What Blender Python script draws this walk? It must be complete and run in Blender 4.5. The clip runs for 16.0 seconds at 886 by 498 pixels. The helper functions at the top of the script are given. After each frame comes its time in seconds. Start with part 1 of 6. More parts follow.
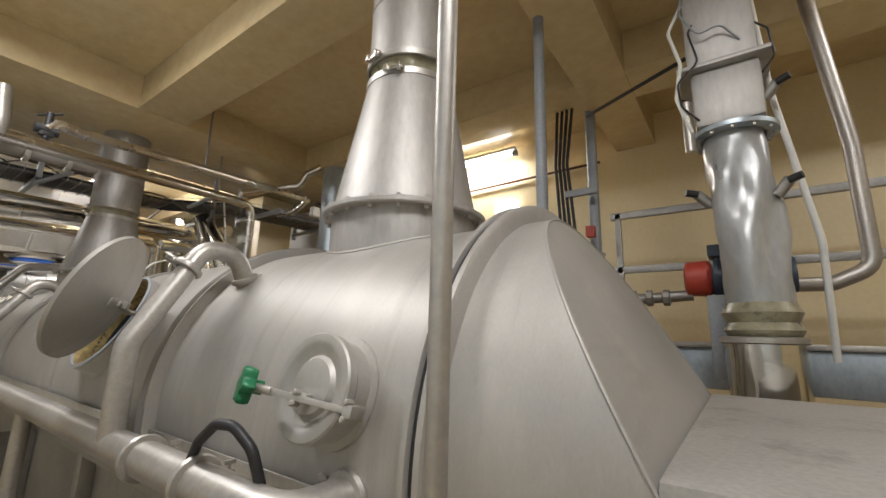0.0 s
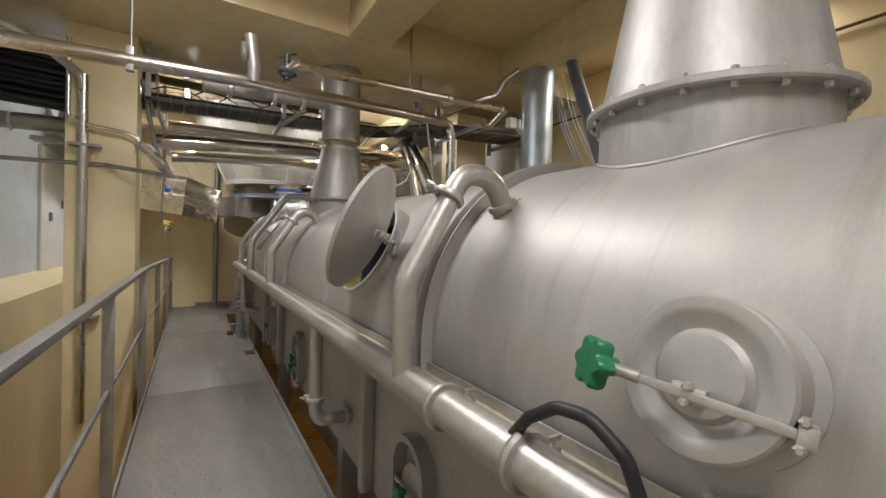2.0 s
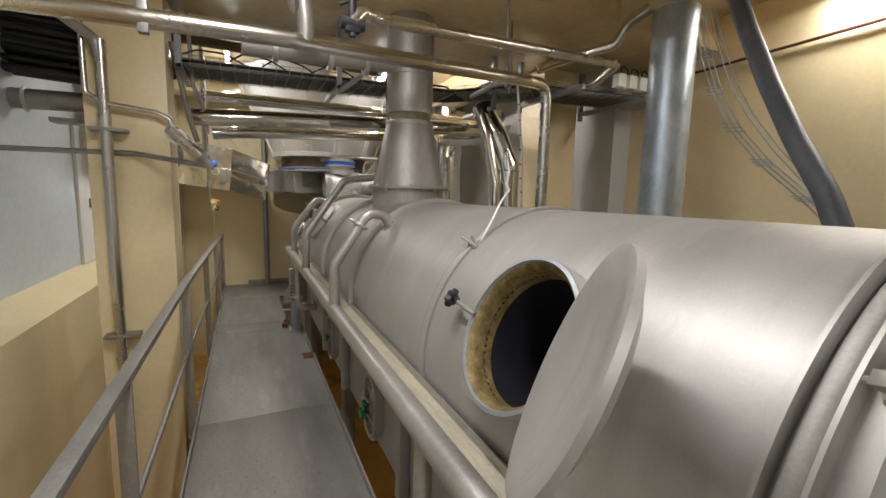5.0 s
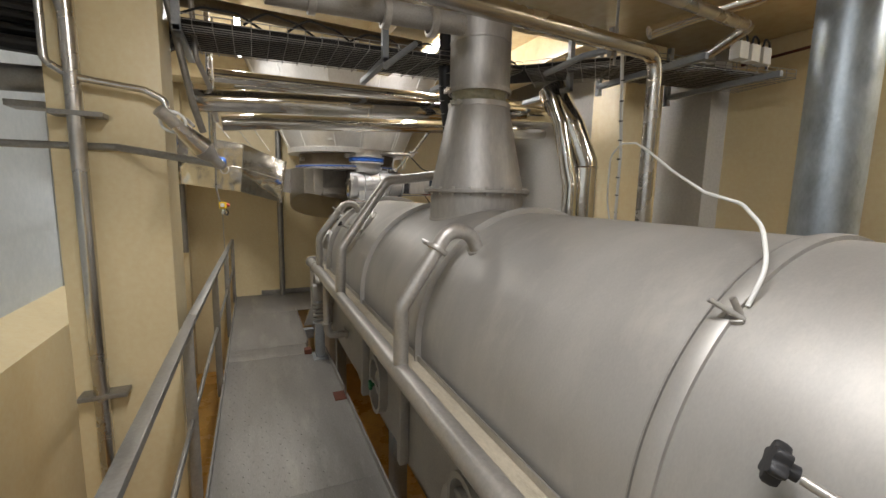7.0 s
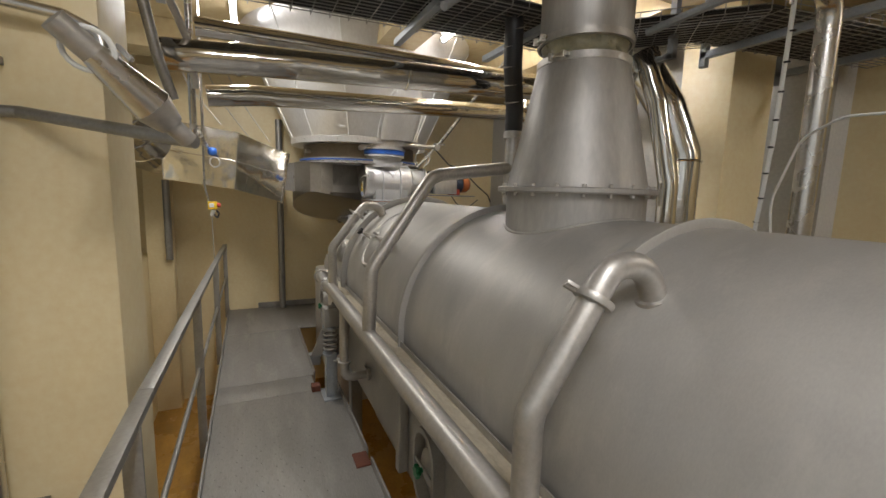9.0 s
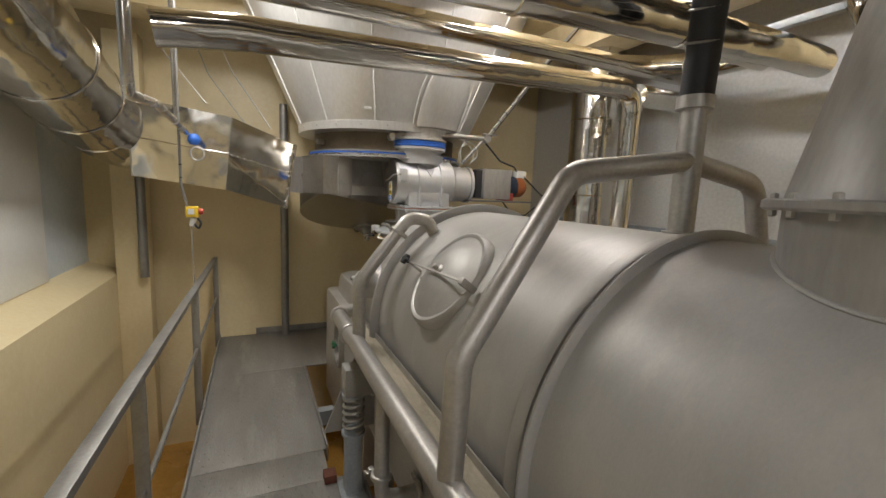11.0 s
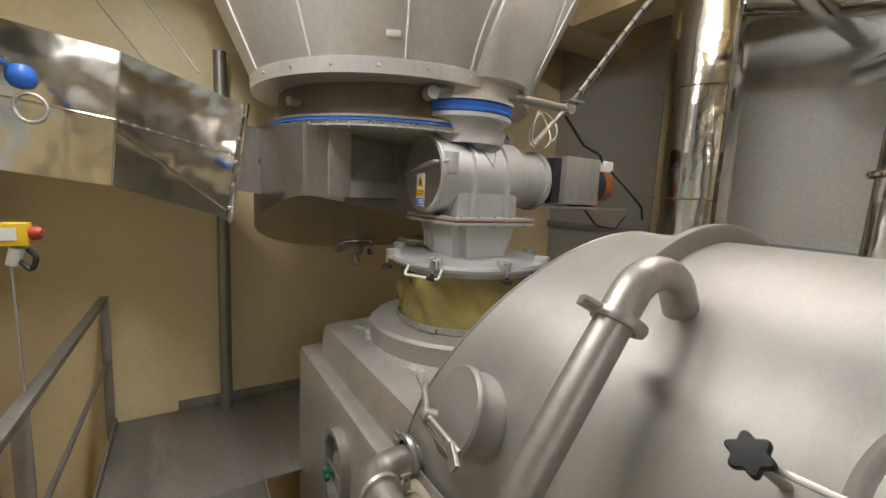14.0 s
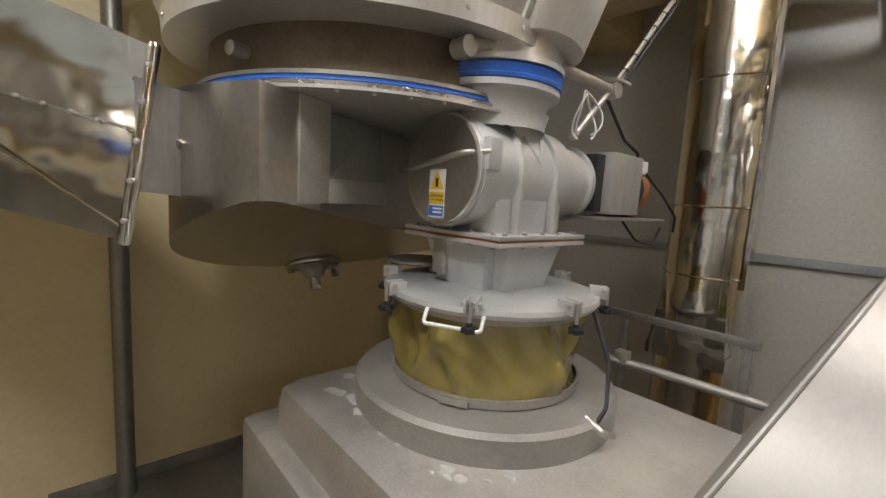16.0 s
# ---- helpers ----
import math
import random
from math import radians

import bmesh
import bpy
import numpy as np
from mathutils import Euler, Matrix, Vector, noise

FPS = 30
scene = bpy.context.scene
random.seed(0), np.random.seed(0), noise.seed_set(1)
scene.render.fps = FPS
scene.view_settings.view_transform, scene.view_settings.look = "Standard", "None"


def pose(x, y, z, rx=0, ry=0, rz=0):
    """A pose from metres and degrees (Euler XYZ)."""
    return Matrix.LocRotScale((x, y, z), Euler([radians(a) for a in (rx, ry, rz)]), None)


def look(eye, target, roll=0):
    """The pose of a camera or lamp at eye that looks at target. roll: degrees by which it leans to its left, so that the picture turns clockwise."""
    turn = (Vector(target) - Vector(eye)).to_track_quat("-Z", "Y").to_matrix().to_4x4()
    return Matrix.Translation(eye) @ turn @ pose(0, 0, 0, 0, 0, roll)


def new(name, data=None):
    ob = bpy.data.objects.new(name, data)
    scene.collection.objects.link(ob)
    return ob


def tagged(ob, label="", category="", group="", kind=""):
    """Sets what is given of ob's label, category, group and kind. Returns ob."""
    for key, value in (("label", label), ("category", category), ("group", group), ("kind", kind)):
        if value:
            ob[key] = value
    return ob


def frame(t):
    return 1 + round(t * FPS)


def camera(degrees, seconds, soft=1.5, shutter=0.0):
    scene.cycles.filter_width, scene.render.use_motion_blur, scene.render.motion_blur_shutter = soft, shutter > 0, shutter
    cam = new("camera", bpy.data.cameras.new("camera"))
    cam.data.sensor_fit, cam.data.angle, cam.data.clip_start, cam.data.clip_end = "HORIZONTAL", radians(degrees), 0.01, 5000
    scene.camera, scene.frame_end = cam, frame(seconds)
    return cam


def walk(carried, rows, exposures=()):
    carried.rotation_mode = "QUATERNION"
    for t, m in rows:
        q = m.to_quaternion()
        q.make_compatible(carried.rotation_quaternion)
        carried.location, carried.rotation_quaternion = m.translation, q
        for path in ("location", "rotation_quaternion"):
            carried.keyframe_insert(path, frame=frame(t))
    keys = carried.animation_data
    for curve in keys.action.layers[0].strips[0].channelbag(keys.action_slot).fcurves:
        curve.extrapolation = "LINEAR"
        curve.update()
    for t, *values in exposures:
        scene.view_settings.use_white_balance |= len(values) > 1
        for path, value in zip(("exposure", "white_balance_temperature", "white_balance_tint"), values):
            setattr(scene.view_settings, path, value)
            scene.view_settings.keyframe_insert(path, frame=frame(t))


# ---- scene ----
cam = camera(93.7, 16.0)
PATH = [
    (0, (-0.019, -0.027, 1.267), (-1.155, 1.568, 1.675), 1.5),
    (0.5, (-0.044, -0.035, 1.256), (-1.389, 1.409, 1.582), 1.7),
    (1, (-0.116, -0.047, 1.257), (-1.628, 1.243, 1.478), 1.7),
    (1.5, (-0.284, -0.048, 1.281), (-1.919, 1.101, 1.377), 1.7),
    (2, (-0.465, -0.043, 1.331), (-2.179, 0.986, 1.299), 1.6),
    (2.5, (-0.608, -0.068, 1.373), (-2.363, 0.882, 1.246), 1.4),
    (3, (-0.71, -0.065, 1.477), (-2.483, 0.84, 1.29), 1.3),
    (3.5, (-0.811, -0.049, 1.516), (-2.592, 0.833, 1.289), 1.3),
    (4, (-0.972, -0.004, 1.614), (-2.756, 0.868, 1.376), 1.4),
    (6.5, (-2.098, -0.055, 1.693), (-3.899, 0.773, 1.426), 1.3),
    (7, (-2.332, -0.079, 1.713), (-4.133, 0.747, 1.443), 1.2),
    (7.5, (-2.537, -0.062, 1.694), (-4.338, 0.767, 1.422), 1.2),
    (8, (-2.773, -0.006, 1.702), (-4.571, 0.827, 1.431), 1.5),
    (8.5, (-3.002, -0.022, 1.694), (-4.799, 0.814, 1.425), 1.6),
    (9, (-3.265, -0.069, 1.704), (-5.06, 0.769, 1.432), 1.7),
    (11.5, (-4.689, 0.03, 1.73), (-6.494, 0.849, 1.463), 2.5),
    (12, (-4.939, 0.022, 1.742), (-6.729, 0.874, 1.478), 2.6),
    (12.5, (-5.216, 0.017, 1.743), (-6.99, 0.905, 1.487), 2.7),
    (13, (-5.495, 0.041, 1.721), (-7.232, 0.993, 1.449), 2.5),
    (13.5, (-5.801, 0.087, 1.7), (-7.507, 1.096, 1.433), 2.6),
    (14, (-6.051, 0.073, 1.705), (-7.729, 1.129, 1.442), 2.8),
    (14.5, (-6.287, 0.076, 1.696), (-7.931, 1.185, 1.435), 2.9),
    (15, (-6.52, 0.124, 1.692), (-8.118, 1.298, 1.431), 2.9),
    (15.5, (-6.695, 0.152, 1.687), (-8.23, 1.408, 1.428), 3.0),
    (16, (-6.794, 0.154, 1.704), (-8.275, 1.476, 1.464), 3.5),
]
walk(cam, [(t, look(eye, target, roll)) for t, eye, target, roll in PATH])

# ---- light ----
world = bpy.data.worlds.new("world")
scene.world = world
world.use_nodes = True
world.node_tree.nodes["Background"].inputs[0].default_value = (0.9, 0.85, 0.75, 1)
world.node_tree.nodes["Background"].inputs[1].default_value = 0.004


TUBES = [  # tube lamps: centre, watts of the light thrown down by the reflector, bare tube or not
    ((-2.5, 3.86, 3.24), 25, False),
    ((-6.6, 1.72, 3.2), 6, True),
    # added fill, no such lamp seen: brightens the west end and left wall
    ((-7.3, -0.15, 3.24), 40, False),
    # added fill out of view: brightens the near end of the hood
    ((0.2, -0.15, 3.24), 48, False),
    ((-2.6, 0.0, 3.24), 43, False),
    # added fill out of view: lifts the north-east wall and ceiling
    ((1.6, 2.3, 3.22), 12, False),
]


def reflector_light(place, watts):
    data = bpy.data.lights.new("tube_light", "AREA")
    data.shape, data.size, data.size_y, data.energy, data.color = "RECTANGLE", 1.2, 0.1, watts, (1.0, 0.99, 1.0) if place[0] > -5 else (1.0, 0.98, 0.95)
    ob = new("tube_light", data)
    ob.matrix_world = Matrix.Translation(place)
    return ob



# ---- materials ----


def material(name, base, rough, metal=0.0, tint=0.12, big=1.5, fine=60.0, bump=0.05, stretch=(1, 1, 1), rough_var=0.12, stain=None, stain_amount=0.3, glow=0.0, coat=0.0, wave=0.0, streak=None, grain=0.25):
    m = bpy.data.materials.new(name)
    m.use_nodes = True
    nt = m.node_tree
    n, l = nt.nodes, nt.links
    b = n["Principled BSDF"]
    b.inputs["Metallic"].default_value = metal
    b.inputs["Coat Weight"].default_value = coat
    co = n.new("ShaderNodeTexCoord")
    mp = n.new("ShaderNodeMapping")
    mp.inputs["Scale"].default_value = stretch
    l.new(co.outputs["Object"], mp.inputs[0])

    def noise_node(scale, detail, rough_in=0.6):
        t = n.new("ShaderNodeTexNoise")
        t.inputs["Scale"].default_value = scale
        t.inputs["Detail"].default_value = detail
        t.inputs["Roughness"].default_value = rough_in
        l.new(mp.outputs[0], t.inputs["Vector"])
        return t

    large, small = noise_node(big, 6), noise_node(fine, 4)
    dark = [c * (1 - tint) for c in base]
    light = [min(1, c * (1 + tint)) for c in base]
    ramp = n.new("ShaderNodeValToRGB")
    ramp.color_ramp.elements[0].position, ramp.color_ramp.elements[1].position = 0.3, 0.7
    ramp.color_ramp.elements[0].color, ramp.color_ramp.elements[1].color = (*dark, 1), (*light, 1)
    l.new(large.outputs["Fac"], ramp.inputs[0])
    mix = n.new("ShaderNodeMixRGB")
    mix.blend_type = "OVERLAY"
    mix.inputs[0].default_value = grain
    l.new(ramp.outputs[0], mix.inputs[1])
    l.new(small.outputs["Fac"], mix.inputs[2])
    colour = mix.outputs[0]
    if stain:
        third = noise_node(big * 2.3, 8, 0.7)
        cut = n.new("ShaderNodeValToRGB")
        cut.color_ramp.elements[0].position, cut.color_ramp.elements[1].position = 0.52, 0.72
        l.new(third.outputs["Fac"], cut.inputs[0])
        scale = n.new("ShaderNodeMath")
        scale.operation = "MULTIPLY"
        scale.inputs[1].default_value = stain_amount
        l.new(cut.outputs[0], scale.inputs[0])
        mix2 = n.new("ShaderNodeMixRGB")
        mix2.inputs[2].default_value = (*stain, 1)
        l.new(scale.outputs[0], mix2.inputs[0])
        l.new(colour, mix2.inputs[1])
        colour = mix2.outputs[0]
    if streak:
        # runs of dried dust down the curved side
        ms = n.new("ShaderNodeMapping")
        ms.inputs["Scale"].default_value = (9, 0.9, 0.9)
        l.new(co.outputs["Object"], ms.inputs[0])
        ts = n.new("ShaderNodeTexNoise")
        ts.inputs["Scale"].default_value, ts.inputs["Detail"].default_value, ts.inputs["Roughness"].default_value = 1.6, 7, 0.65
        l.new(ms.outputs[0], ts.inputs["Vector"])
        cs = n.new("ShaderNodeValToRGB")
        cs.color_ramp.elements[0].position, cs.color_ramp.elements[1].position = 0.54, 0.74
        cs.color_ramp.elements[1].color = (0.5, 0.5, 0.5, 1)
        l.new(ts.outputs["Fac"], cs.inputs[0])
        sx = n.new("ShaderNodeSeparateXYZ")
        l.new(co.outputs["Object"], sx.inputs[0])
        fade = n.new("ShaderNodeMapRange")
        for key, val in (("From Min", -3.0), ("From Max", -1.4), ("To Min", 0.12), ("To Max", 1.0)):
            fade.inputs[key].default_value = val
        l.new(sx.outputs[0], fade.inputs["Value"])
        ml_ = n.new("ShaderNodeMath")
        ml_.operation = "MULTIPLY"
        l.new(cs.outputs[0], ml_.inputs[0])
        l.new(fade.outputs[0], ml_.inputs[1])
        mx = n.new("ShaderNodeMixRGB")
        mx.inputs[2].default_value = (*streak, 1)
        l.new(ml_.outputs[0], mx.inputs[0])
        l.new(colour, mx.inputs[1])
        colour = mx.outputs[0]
    l.new(colour, b.inputs["Base Color"])
    rr = n.new("ShaderNodeMapRange")
    rr.inputs["To Min"].default_value = max(0.02, rough - rough_var)
    rr.inputs["To Max"].default_value = min(1, rough + rough_var)
    l.new(large.outputs["Fac"], rr.inputs["Value"])
    l.new(rr.outputs[0], b.inputs["Roughness"])
    bp = n.new("ShaderNodeBump")
    bp.inputs["Strength"].default_value = bump
    bp.inputs["Distance"].default_value = 0.01
    l.new(small.outputs["Fac"], bp.inputs["Height"])
    if wave:
        bw = n.new("ShaderNodeBump")
        bw.inputs["Strength"].default_value = wave
        bw.inputs["Distance"].default_value = 0.05
        l.new(noise_node(big * 2, 2, 0.4).outputs["Fac"], bw.inputs["Height"])
        l.new(bp.outputs[0], bw.inputs["Normal"])
        bp = bw
    l.new(bp.outputs[0], b.inputs["Normal"])
    if glow:
        b.inputs["Emission Color"].default_value = (1.0, 1.0, 1.05, 1)
        b.inputs["Emission Strength"].default_value = glow
    return m


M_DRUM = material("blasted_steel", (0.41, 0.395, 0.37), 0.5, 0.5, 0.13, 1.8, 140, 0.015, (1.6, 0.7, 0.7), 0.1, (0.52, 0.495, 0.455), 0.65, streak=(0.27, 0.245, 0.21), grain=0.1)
M_DUST = material("dusty_steel", (0.36, 0.345, 0.32), 0.6, 0.5, 0.14, 2.5, 120, 0.08, (1, 1, 1), 0.1, (0.46, 0.435, 0.39), 0.5)
M_SPECK = material("speckled_steel", (0.37, 0.355, 0.33), 0.6, 0.5, 0.08, 1.5, 90, 0.05, (1, 1, 1), 0.1, (0.16, 0.14, 0.12), 0.75)
M_CONE = material("rolled_steel", (0.42, 0.405, 0.385), 0.52, 0.6, 0.10, 2.0, 40, 0.03, (1, 1, 0.3), 0.08, (0.36, 0.35, 0.33), 0.35)
M_PIPE = material("pipe_steel", (0.47, 0.45, 0.42), 0.44, 0.75, 0.12, 3.0, 60, 0.04, (1, 1, 1), 0.1, (0.4, 0.37, 0.32), 0.4)
M_SHINY = material("polished_pipe_steel", (0.60, 0.575, 0.54), 0.27, 1.0, 0.10, 3.0, 60, 0.03, (1, 1, 1), 0.08, (0.46, 0.43, 0.38), 0.35)
M_FILM = material("cloudy_film", (0.27, 0.25, 0.17), 0.3, 0.0, 0.3, 14, 60, 0.03, stain=(0.42, 0.36, 0.18), stain_amount=0.6, coat=0.3)
M_CLAD = material("polished_cladding", (0.66, 0.64, 0.60), 0.12, 1.0, 0.06, 2.5, 30, 0.02, (1, 1, 1), 0.06, wave=0.25)
M_FOIL = material("crumpled_cladding", (0.72, 0.70, 0.65), 0.13, 1.0, 0.06, 1.6, 20, 0.02, (1, 1, 1), 0.05, wave=0.45)
M_SLEEVE = material("grey_plastic_sleeve", (0.42, 0.43, 0.43), 0.3, 0.3, 0.15, 4, 40, 0.05, (1, 1, 0.4), 0.1, (0.6, 0.6, 0.6), 0.5)
M_HOPPER = material("hopper_steel", (0.64, 0.62, 0.59), 0.31, 0.6, 0.08, 1.4, 50, 0.03, (1, 1, 0.4), 0.08, (0.6, 0.58, 0.54), 0.3)
M_PAN = material("pan_steel", (0.58, 0.555, 0.52), 0.3, 1.0, 0.08, 2.0, 60, 0.03, (1, 1, 0.5), 0.08)
M_CAST = material("cast_aluminium", (0.55, 0.55, 0.55), 0.5, 0.6, 0.08, 6, 160, 0.12)
M_GALV = material("galvanised_steel", (0.44, 0.50, 0.55), 0.42, 0.7, 0.22, 9, 60, 0.05, (1, 1, 0.5), 0.12, (0.5, 0.56, 0.6), 0.4)
M_GREYP = material("grey_paint", (0.30, 0.32, 0.34), 0.45, 0.1, 0.1, 5, 80, 0.04)
M_RAIL = material("rail_steel", (0.32, 0.31, 0.29), 0.45, 0.7, 0.14, 6, 80, 0.06, stain=(0.45, 0.43, 0.4), stain_amount=0.4)
M_WALK = material("walkway_steel", (0.275, 0.262, 0.243), 0.5, 0.45, 0.26, 1.6, 90, 0.12, (0.35, 1.6, 1), 0.14, (0.40, 0.38, 0.345), 0.7)
M_YELLOW = material("yellow_wall_paint", (0.80, 0.67, 0.41), 0.42, 0.0, 0.05, 0.8, 30, 0.05, (1, 1, 1), 0.08, (0.66, 0.53, 0.30), 0.35)
M_CEIL = material("cream_ceiling_paint", (0.66, 0.53, 0.31), 0.22, 0.0, 0.05, 0.7, 12, 0.03, (1, 1, 1), 0.06)
M_WHITE = material("white_wall_paint", (0.60, 0.65, 0.68), 0.5, 0.0, 0.05, 0.9, 25, 0.06, (1, 1, 1), 0.1, (0.48, 0.52, 0.54), 0.5)
M_PANEL = material("pale_panel", (0.50, 0.49, 0.46), 0.45, 0.0, 0.04, 0.6, 40, 0.02)
M_FLOOR = material("orange_floor_coating", (0.50, 0.27, 0.06), 0.28, 0.0, 0.2, 1.4, 25, 0.05, (1, 1, 1), 0.1, (0.32, 0.17, 0.05), 0.6)
# brown pipe steel; on the hopper collar its darkness stands for shade
M_BROWN = material("brown_steel_and_shade", (0.16, 0.125, 0.085), 0.5, 0.6, 0.3, 5, 80, 0.1)
M_RUST = material("rusty_red", (0.14, 0.05, 0.03), 0.8, 0.1, 0.3, 8, 90, 0.2)
M_BLACK = material("black_rubber", (0.02, 0.02, 0.022), 0.5, 0.0, 0.2, 6, 120, 0.05)
# near-black: the shade inside the open hatch, given as colour
M_CHAMBER_SHADE = material("chamber_shade", (0.012, 0.013, 0.018), 0.7, 0.2, 0.2, 4, 60, 0.05)
M_GREEN = material("green_plastic", (0.015, 0.17, 0.07), 0.4, 0.0, 0.15, 12, 80, 0.05)
M_BLUE = material("blue_gasket", (0.03, 0.13, 0.52), 0.4, 0.0, 0.15, 9, 60, 0.04)
M_BAG = material("yellow_fabric", (0.29, 0.23, 0.065), 0.2, 0.0, 0.18, 4, 60, 0.02, stain=(0.17, 0.14, 0.06), stain_amount=0.45, coat=0.7, grain=0.1)
M_HOSE = material("dark_grey_rubber", (0.12, 0.13, 0.15), 0.45, 0.0, 0.2, 5, 60, 0.06, (1, 1, 0.4), 0.1, (0.24, 0.25, 0.27), 0.4)
M_PALE = material("pale_dusty_steel", (0.52, 0.495, 0.46), 0.42, 0.5, 0.18, 2.2, 110, 0.03, (1, 1, 1), 0.1, (0.30, 0.28, 0.25), 0.45)
M_LEDGE = material("powdery_ledge", (0.44, 0.39, 0.30), 0.8, 0.1, 0.2, 5, 90, 0.15, (0.5, 1, 1), 0.1, (0.24, 0.20, 0.14), 0.6)
M_WHITEP = material("white_plastic", (0.75, 0.75, 0.72), 0.35, 0.0, 0.03, 8, 50, 0.01)
M_YELLOWP = material("yellow_plastic", (0.75, 0.50, 0.03), 0.4, 0.0, 0.05, 8, 50, 0.01)
M_RED = material("red_paint", (0.40, 0.05, 0.03), 0.45, 0.0, 0.12, 9, 80, 0.03)
M_MOTORB = material("blue_grey_motor_paint", (0.05, 0.07, 0.10), 0.45, 0.1, 0.15, 9, 80, 0.03)
M_ORANGE = material("copper_orange_paint", (0.38, 0.12, 0.035), 0.35, 0.2, 0.15, 12, 80, 0.03)
M_SEAL = material("crusty_gold_seal", (0.22, 0.16, 0.06), 0.55, 0.3, 0.5, 30, 120, 0.5)
M_TUBE = material("lamp_glow", (0.9, 0.9, 0.86), 0.4, glow=11.0)
M_TUBE_BARE = material("bare_lamp_glow", (0.9, 0.9, 0.86), 0.4, glow=100.0)
M_SIGN = material("sign_glow", (0.9, 0.95, 0.9), 0.4, glow=3.0)

# ---- geometry helpers ----


def part(name, bm, mat, parent=None, label="", smooth=True, kind="", category=""):
    me = bpy.data.meshes.new(name)
    bmesh.ops.recalc_face_normals(bm, faces=bm.faces)
    bm.to_mesh(me)
    bm.free()
    me.materials.append(mat)
    if smooth:
        for p in me.polygons:
            p.use_smooth = True
        me.set_sharp_from_angle(angle=radians(38))
    ob = new(name, me)
    if parent is not None:
        ob.parent = parent
        if parent.type == "EMPTY":
            ob.matrix_parent_inverse = Matrix.Translation(-parent.location)
    return tagged(ob, label, category, "", kind)


def thing(name, place, label, category, group="", kind=""):
    ob = new(name)
    ob.location = place
    ob.empty_display_size = 0.05
    return tagged(ob, label, category, group, kind)


def single(name, bm, mat, label, category, group="", kind="", smooth=True):
    ob = part(name, bm, mat, None, label, smooth, kind, category)
    return tagged(ob, "", "", group)


def box(bm, lo, hi, bev=0.0, m=None):
    r = bmesh.ops.create_cube(bm, size=1)
    c = [(a + b) / 2 for a, b in zip(lo, hi)]
    s = [abs(b - a) for a, b in zip(lo, hi)]
    for v in r["verts"]:
        v.co = Vector((c[0] + v.co.x * s[0], c[1] + v.co.y * s[1], c[2] + v.co.z * s[2]))
    if bev:
        vs = set(r["verts"])
        es = [e for e in bm.edges if e.verts[0] in vs and e.verts[1] in vs]
        made = bmesh.ops.bevel(bm, geom=es, offset=bev, segments=2, affect="EDGES", profile=0.6)
        vs = [v for v in set(made["verts"]) | {v for v in vs if v.is_valid}]
    else:
        vs = r["verts"]
    if m is not None:
        bmesh.ops.transform(bm, matrix=m, verts=list(vs))
    return bm


def B(lo, hi, bev=0.0, m=None):
    return box(bmesh.new(), lo, hi, bev, m)


def rounded(points, bend):
    """The polyline with its corners turned into arcs of that radius."""
    pts = [Vector(p) for p in points]
    if bend <= 0 or len(pts) < 3:
        return pts
    out = [pts[0]]
    for a, b, c in zip(pts, pts[1:], pts[2:]):
        u, w = (a - b), (c - b)
        lu, lw = u.length, w.length
        u, w = u / lu, w / lw
        ang = u.angle(w)
        if ang > 3.1:
            out.append(b)
            continue
        d = min(bend / math.tan(ang / 2), lu * 0.48, lw * 0.48)
        p0, p1 = b + u * d, b + w * d
        for i in range(7):
            t = i / 6
            out.append(p0 * (1 - t) ** 2 + b * 2 * t * (1 - t) + p1 * t ** 2)
    out.append(pts[-1])
    return out


def tube(bm, points, r, seg=14, bend=0.0, caps=True):
    """A pipe along the points. r: one radius, or one for each end."""
    pts = rounded(points, bend)
    r0, r1 = r if isinstance(r, tuple) else (r, r)
    n = len(pts)
    t0 = (pts[1] - pts[0]).normalized()
    side = t0.orthogonal().normalized()
    rings = []
    for i, p in enumerate(pts):
        t = ((pts[min(i + 1, n - 1)] - pts[i]).normalized() + (pts[i] - pts[max(i - 1, 0)]).normalized())
        t = t.normalized() if t.length > 1e-6 else t0
        side = (side - t * side.dot(t)).normalized()
        other = t.cross(side)
        rad = r0 + (r1 - r0) * i / (n - 1)
        rings.append([bm.verts.new(p + (side * math.cos(a) + other * math.sin(a)) * rad) for a in (2 * math.pi * k / seg for k in range(seg))])
    for ra, rb in zip(rings, rings[1:]):
        for k in range(seg):
            bm.faces.new((ra[k], ra[(k + 1) % seg], rb[(k + 1) % seg], rb[k]))
    if caps:
        bm.faces.new(rings[0][::-1])
        bm.faces.new(rings[-1])
    return bm


def T(points, r, seg=14, bend=0.0, caps=True):
    return tube(bmesh.new(), points, r, seg, bend, caps)


def lathe(bm, profile, seg=48, m=None, caps=True):
    """Turns (radius, height) pairs about the local z axis."""
    m = m or Matrix()
    rings = []
    for r, h in profile:
        if r < 1e-5:
            rings.append([bm.verts.new(m @ Vector((0, 0, h)))])
        else:
            rings.append([bm.verts.new(m @ Vector((r * math.cos(2 * math.pi * k / seg), r * math.sin(2 * math.pi * k / seg), h))) for k in range(seg)])
    for a, b in zip(rings, rings[1:]):
        for k in range(seg):
            k2 = (k + 1) % seg
            if len(a) == 1 and len(b) == 1:
                break
            if len(a) == 1:
                bm.faces.new((a[0], b[k], b[k2]))
            elif len(b) == 1:
                bm.faces.new((a[k], a[k2], b[0]))
            else:
                bm.faces.new((a[k], a[k2], b[k2], b[k]))
    if caps:
        for ring in (rings[0], rings[-1]):
            if len(ring) > 2:
                bm.faces.new(ring)
    return bm


